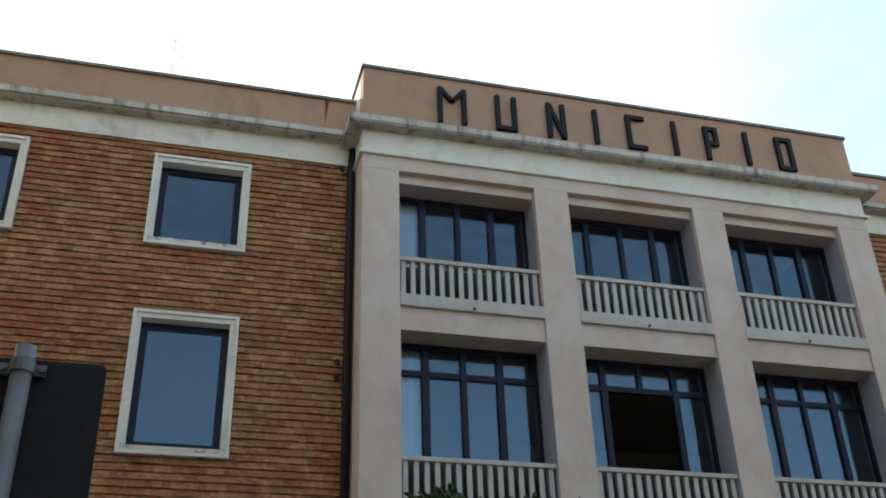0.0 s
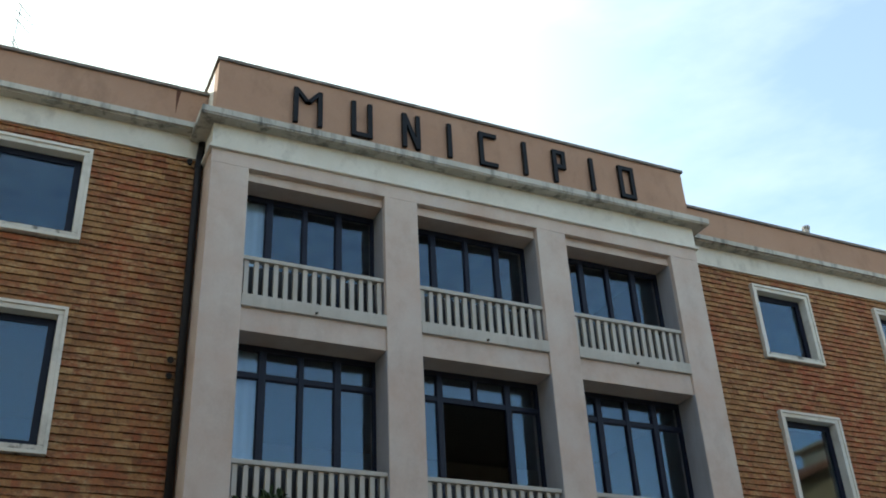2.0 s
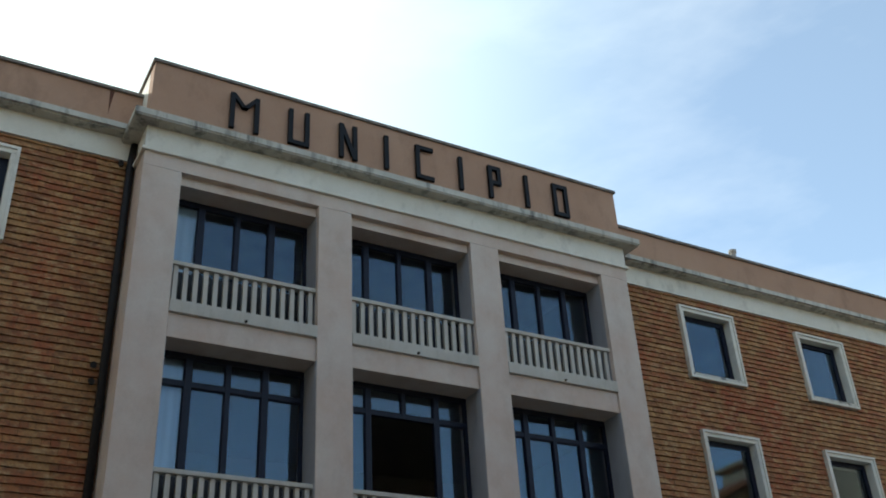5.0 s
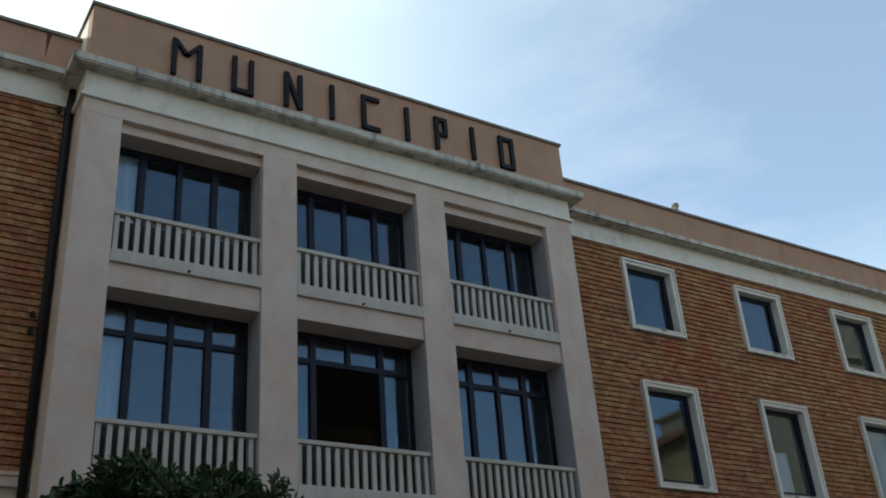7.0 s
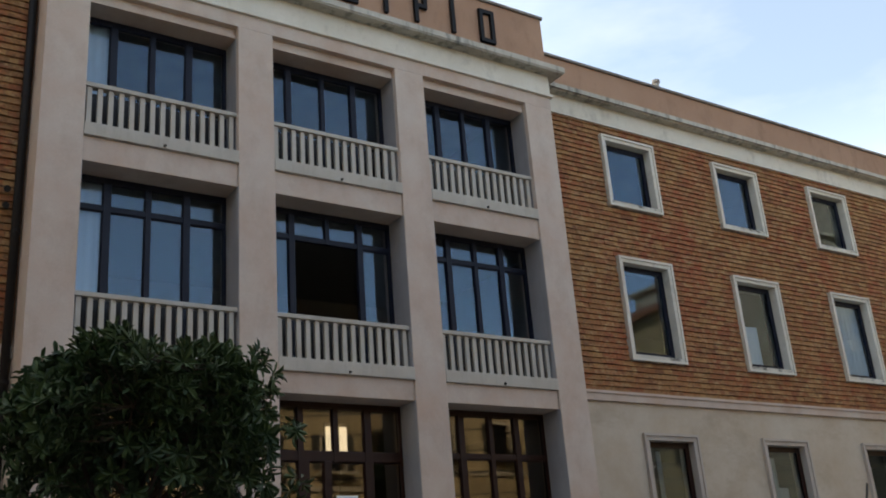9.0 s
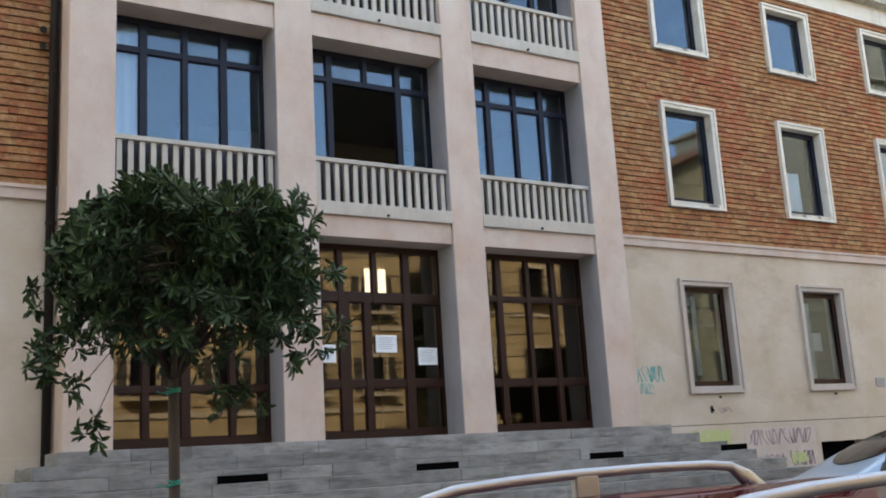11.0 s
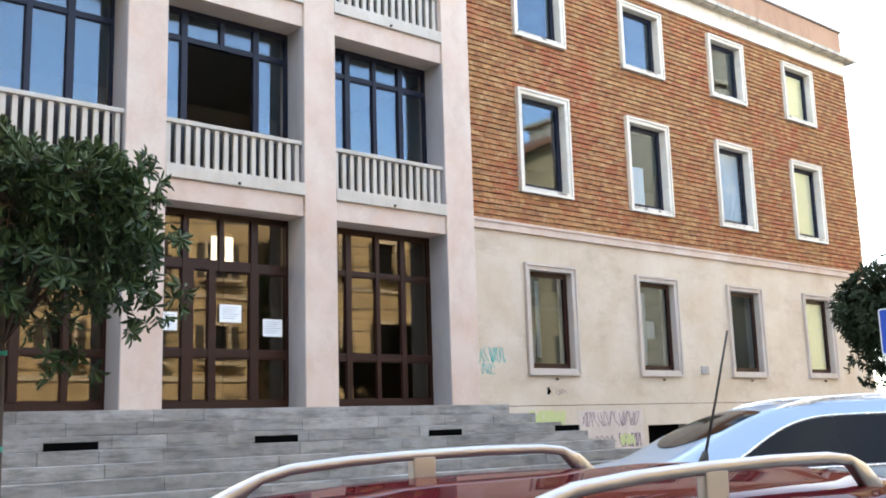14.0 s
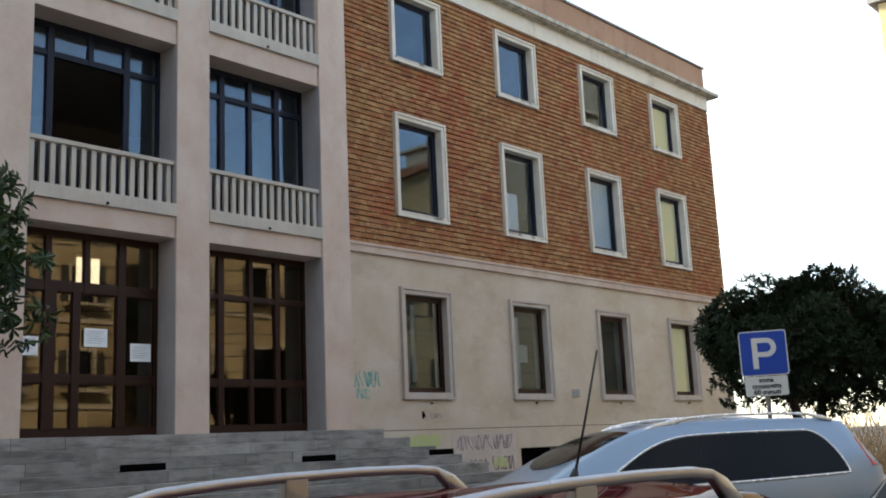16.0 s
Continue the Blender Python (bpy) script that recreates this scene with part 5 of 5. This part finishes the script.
def house(x0, x1, y0, y1, z1, floors, cols, mat, label, front_low=False, gable=0.0, bare=False):
    """A plain house; its front faces +y unless front_low."""
    h = thing("house", ((x0 + x1) / 2, (y0 + y1) / 2, GZ - 0.1), label, "house")
    fy = y0 if front_low else y1
    dy = -1 if front_low else 1
    holes = []
    fh = (z1 - GZ) / floors
    for f in range(floors):
        for c in range(cols):
            cx = x0 + (x1 - x0) * (c + 0.5) / cols
            b = GZ + f * fh
            holes.append((cx - 0.55, cx + 0.55, b + (0.9 if f else 0.05), b + min(2.5, fh - 0.5)))
    bm = bmesh.new()
    pierced(bm, x0, x1, GZ - 0.1, z1, min(fy, fy - dy * 0.35), max(fy, fy - dy * 0.35), holes)
    part("wall", bm, mat, h)
    bm = bmesh.new()
    lo, hi = (fy + 0.35, y1) if front_low else (y0, fy - 0.35)
    box(bm, x0, x0 + 0.3, lo, hi, GZ - 0.1, z1)
    box(bm, x1 - 0.3, x1, lo, hi, GZ - 0.1, z1)
    back_y = hi - 0.3 if front_low else lo
    box(bm, x0 + 0.3, x1 - 0.3, back_y, back_y + 0.3, GZ - 0.1, z1)
    part("side_wall", bm, mat, h)
    bm = bmesh.new()
    if not gable:
        box(bm, x0 - 0.35, x1 + 0.35, y0 - 0.35, y1 + 0.35, z1, z1 + 0.22)
        part("eaves", bm, SHADE_EAVES_GREY if bare else BEIGE, h)
    if not bare:
        for f in range(1, floors):
            part("string_course", boxed(x0 - 0.03, x1 + 0.03, *sorted((fy + dy * 0.01, fy + dy * 0.12)), GZ + f * fh - 0.05, GZ + f * fh + 0.17), BEIGE, h)
    bm = bmesh.new()
    v = [bm.verts.new(p) for p in ((x0 - 0.3, y0 - 0.3, z1 + 0.22), (x1 + 0.3, y0 - 0.3, z1 + 0.22), (x1 + 0.3, y1 + 0.3, z1 + 0.22), (x0 - 0.3, y1 + 0.3, z1 + 0.22), (x0 + 2, (y0 + y1) / 2, z1 + 1.4), (x1 - 2, (y0 + y1) / 2, z1 + 1.4))]
    for f in ((0, 1, 5, 4), (2, 3, 4, 5), (1, 2, 5), (3, 0, 4), (0, 3, 2, 1)):
        bm.faces.new([v[i] for i in f])
    if gable:
        mid = (x0 + x1) / 2
        bm.free()
        bm = bmesh.new()
        for side in (-1, 1):
            ex = mid + side * ((x1 - x0) / 2 + 0.8)
            q = [bm.verts.new(p) for p in ((ex, y0 - 0.5, z1), (ex, y1 + 0.9, z1), (mid, y1 + 0.9, z1 + gable), (mid, y0 - 0.5, z1 + gable))]
            q += [bm.verts.new((p.co.x, p.co.y, p.co.z + 0.3)) for p in q]
            for f in ((0, 1, 2, 3), (7, 6, 5, 4), (0, 4, 5, 1), (1, 5, 6, 2), (2, 6, 7, 3), (3, 7, 4, 0)):
                bm.faces.new([q[i] for i in f])
        wedge = bmesh.new()
        q = [wedge.verts.new((px, py, pz)) for py in (y1 - 0.3, y1) for px, pz in ((x0, z1), (x1, z1), (mid, z1 + gable * 0.95))]
        for f in ((0, 1, 2), (5, 4, 3), (0, 3, 4, 1), (1, 4, 5, 2), (2, 5, 3, 0)):
            wedge.faces.new([q[i] for i in f])
        part("gable_wall", wedge, mat, h)
    part("roof", bm, ROOF_TILE, h)
    for a, b, z0, z2 in holes:
        w = part("window", boxed(a, b, fy - dy * 0.22 - 0.02, fy - dy * 0.22 + 0.02, z0, z2), CARGLASS, h)
        if not bare and not front_low:
            bm = bmesh.new()
            for d in ((a - 0.14, a - 0.001, z0, z2 + 0.16), (b + 0.001, b + 0.14, z0, z2 + 0.16), (a, b, z2, z2 + 0.16)):
                box(bm, d[0], d[1], fy - 0.1, fy + 0.07, d[2], d[3])
            part("surround", bm, BEIGE, w, "pale plaster surround")
            if z0 > 2:
                part("balcony", boxed(a - 0.4, b + 0.4, fy + 0.001, fy + 0.75, z0 - 0.24, z0 - 0.12), BEIGE, w, "thin stone balcony slab")
                bm = bmesh.new()
                for i in range(12):
                    x = a - 0.37 + (b - a + 0.74) * i / 11
                    box(bm, x - 0.012, x + 0.012, fy + 0.70, fy + 0.725, z0 - 0.12, z0 + 0.75)
                box(bm, a - 0.4, b + 0.4, fy + 0.695, fy + 0.73, z0 + 0.75, z0 + 0.79)
                part("balcony_rail", bm, PIPE, w, "dark iron balcony rail")
        for s in (0, 1):
            part("shutter", boxed(a - 0.52 if s == 0 else b + 0.02, a - 0.02 if s == 0 else b + 0.52, fy + dy * 0.004 if dy > 0 else fy - 0.05, fy + 0.05 if dy > 0 else fy - 0.004, z0, z2), SHUTTER, w)
        if z0 > 2 and bare:
            part("sill", boxed(a - 0.15, b + 0.15, fy - 0.2, fy + 0.18, z0 - 0.1, z0 - 0.002), BEIGE, w)
    return h


house(-30, 23.6, -38, -27, 11.5, 3, 15, OCHRE, "long three storey ochre house in the sun across the street")
# Unseen house, added to cut the sky light that reaches faces towards -x.
house(-32, -6.5, -26, -7.0, 17.0, 5, 7, OCHRE, "unseen ochre house added to block light from the left")
house(25.6, 36, -38, -26, 12.5, 3, 3, OCHRE, "ochre plaster house with shutters across the street")
house(39.5, 50, -40, -26, 16.2, 4, 3, OCHRE, "tall ochre house with a gable roof across the street", gable=2.8)
house(50.5, 63.5, -34, -20, 22.5, 6, 4, BEIGE, "tall pale beige block in the sun across the street")
house(64, 100, -32, -18, 31.0, 8, 10, BEIGE, "tall pale beige apartment block down the street")
house(45.0, 58, -12, 0.17, 20.3, 6, 4, CREAM, "tall cream plaster block in full sun down the street", bare=True)
# overhead cables
for k, (z0, z1) in enumerate(((5.55, 6.9), (5.45, 6.6))):
    cb = thing("cable", (28.5, 0.9, z0), "thin black overhead cable from the corner of the building", "cable", "overhead cables")
    bm = bmesh.new()
    tube(bm, [(28.45, 0.75, z0), (40, -2.5, z0 + (z1 - z0) * 0.25), (66, -9.0, z1)], 0.018, 5)
    part("wire", bm, RUBBER, cb)
for k in range(7):
    y, z = -21.0 - 0.5 * k, 4.6 + 0.85 * k
    cb = thing("cable", (0, y, z), "black overhead cable strung along the street", "cable", "street cables")
    bm = bmesh.new()
    tube(bm, [(-32 + 12 * i, y, z + (0.25 if i % 2 else -0.15) + 0.1 * k * (i % 3)) for i in range(9)], 0.035, 5)
    part("wire", bm, RUBBER, cb)


# ---------------------------------------------------------------- brick facing
def bricks(parent, a, b, z0, z1, holes, near):
    """Courses of thin bricks, each with its lower edge proud; those within near stay single."""
    rng = random.Random(int(a * 10) + 77)
    pitch = 0.1132
    shapes = {}
    verts, faces = [], []
    single = 0
    rows = int((z1 - z0) / pitch) + 1
    for r in range(rows):
        za, zb = z0 + r * pitch, min(z0 + (r + 1) * pitch - 0.011, z1)
        if zb - za < 0.02:
            continue
        x = a - rng.uniform(0, 0.25)
        while x < b:
            length = rng.choice((0.125, 0.25, 0.26, 0.13, 0.25))
            spans = [(max(x, a), min(x + length - 0.0006, b))]
            x += length
            for h in holes:
                if h[2] < zb - 0.03 and h[3] > za + 0.03:
                    cut = []
                    for s, e in spans:
                        if h[1] <= s or h[0] >= e:
                            cut.append((s, e))
                        else:
                            if s < h[0] - 0.02:
                                cut.append((s, h[0]))
                            if e > h[1] + 0.02:
                                cut.append((h[1], e))
                    spans = cut
            for s, e in spans:
                if e - s < 0.02:
                    continue
                out = rng.uniform(-0.005, 0.005)
                y_low, y_top, yb = W - 0.027 + out, W - 0.003 + out * 0.5, W + 0.035
                tip = 0.034 if b == RX1 and e > b - 0.01 else 0.0
                dz = rng.uniform(-0.006, 0.005)
                if near[0] <= s and e <= near[1] and near[2] <= za <= near[3] and single < 300:
                    key = (round(e - s, 2), round(zb - za, 3))
                    if key not in shapes:
                        bm = bmesh.new()
                        box(bm, 0, key[0], 0, 0.07, 0, key[1])
                        for v in bm.verts:
                            if v.co.y < 0.01 and v.co.z > 0.02:
                                v.co.y = 0.024
                        shapes[key] = mesh_of("brick", bm, BRICK_ONE)
                    o = new("brick", shapes[key])
                    o.parent = parent
                    o.matrix_basis = Matrix.Translation((s, y_low, za + dz))
                    single += 1
                    continue
                k = len(verts)
                verts += [(s, y_low, za + dz), (e + tip, y_low, za + dz), (e + tip, yb, za + dz), (s, yb, za + dz), (s, y_top, zb + dz), (e, y_top, zb + dz), (e, yb, zb + dz), (s, yb, zb + dz)]
                faces += [[k + i for i in f] for f in ((4, 5, 6, 7), (3, 2, 1, 0), (0, 1, 5, 4), (1, 2, 6, 5), (3, 0, 4, 7))]
    me = bpy.data.meshes.new("brickwork")
    me.from_pydata(verts, [], faces)
    me.materials.append(BRICK_MANY)
    ob = new("brickwork", me)
    ob.parent = parent
    tagged(ob, kind="stuff")


bricks(walls["wall_left"], LX0 + 8.0, PX0 + 0.1, BAND[1] + 0.005, FRIEZE[0] - 0.004, [(x, x + WIDE, z0, z1) for x in LEFT_X for z0, z1 in ROWS_Z], (0.95, 2.6, 6.2, 11.0))
bricks(walls["wall_right"], PX1 + 0.0, RX1, BAND[1] + 0.005, FRIEZE[0] - 0.004, [(x, x + WIDE, z0, z1) for x in RIGHT_X for z0, z1 in ROWS_Z], (12.8, 14.4, 6.0, 11.0))
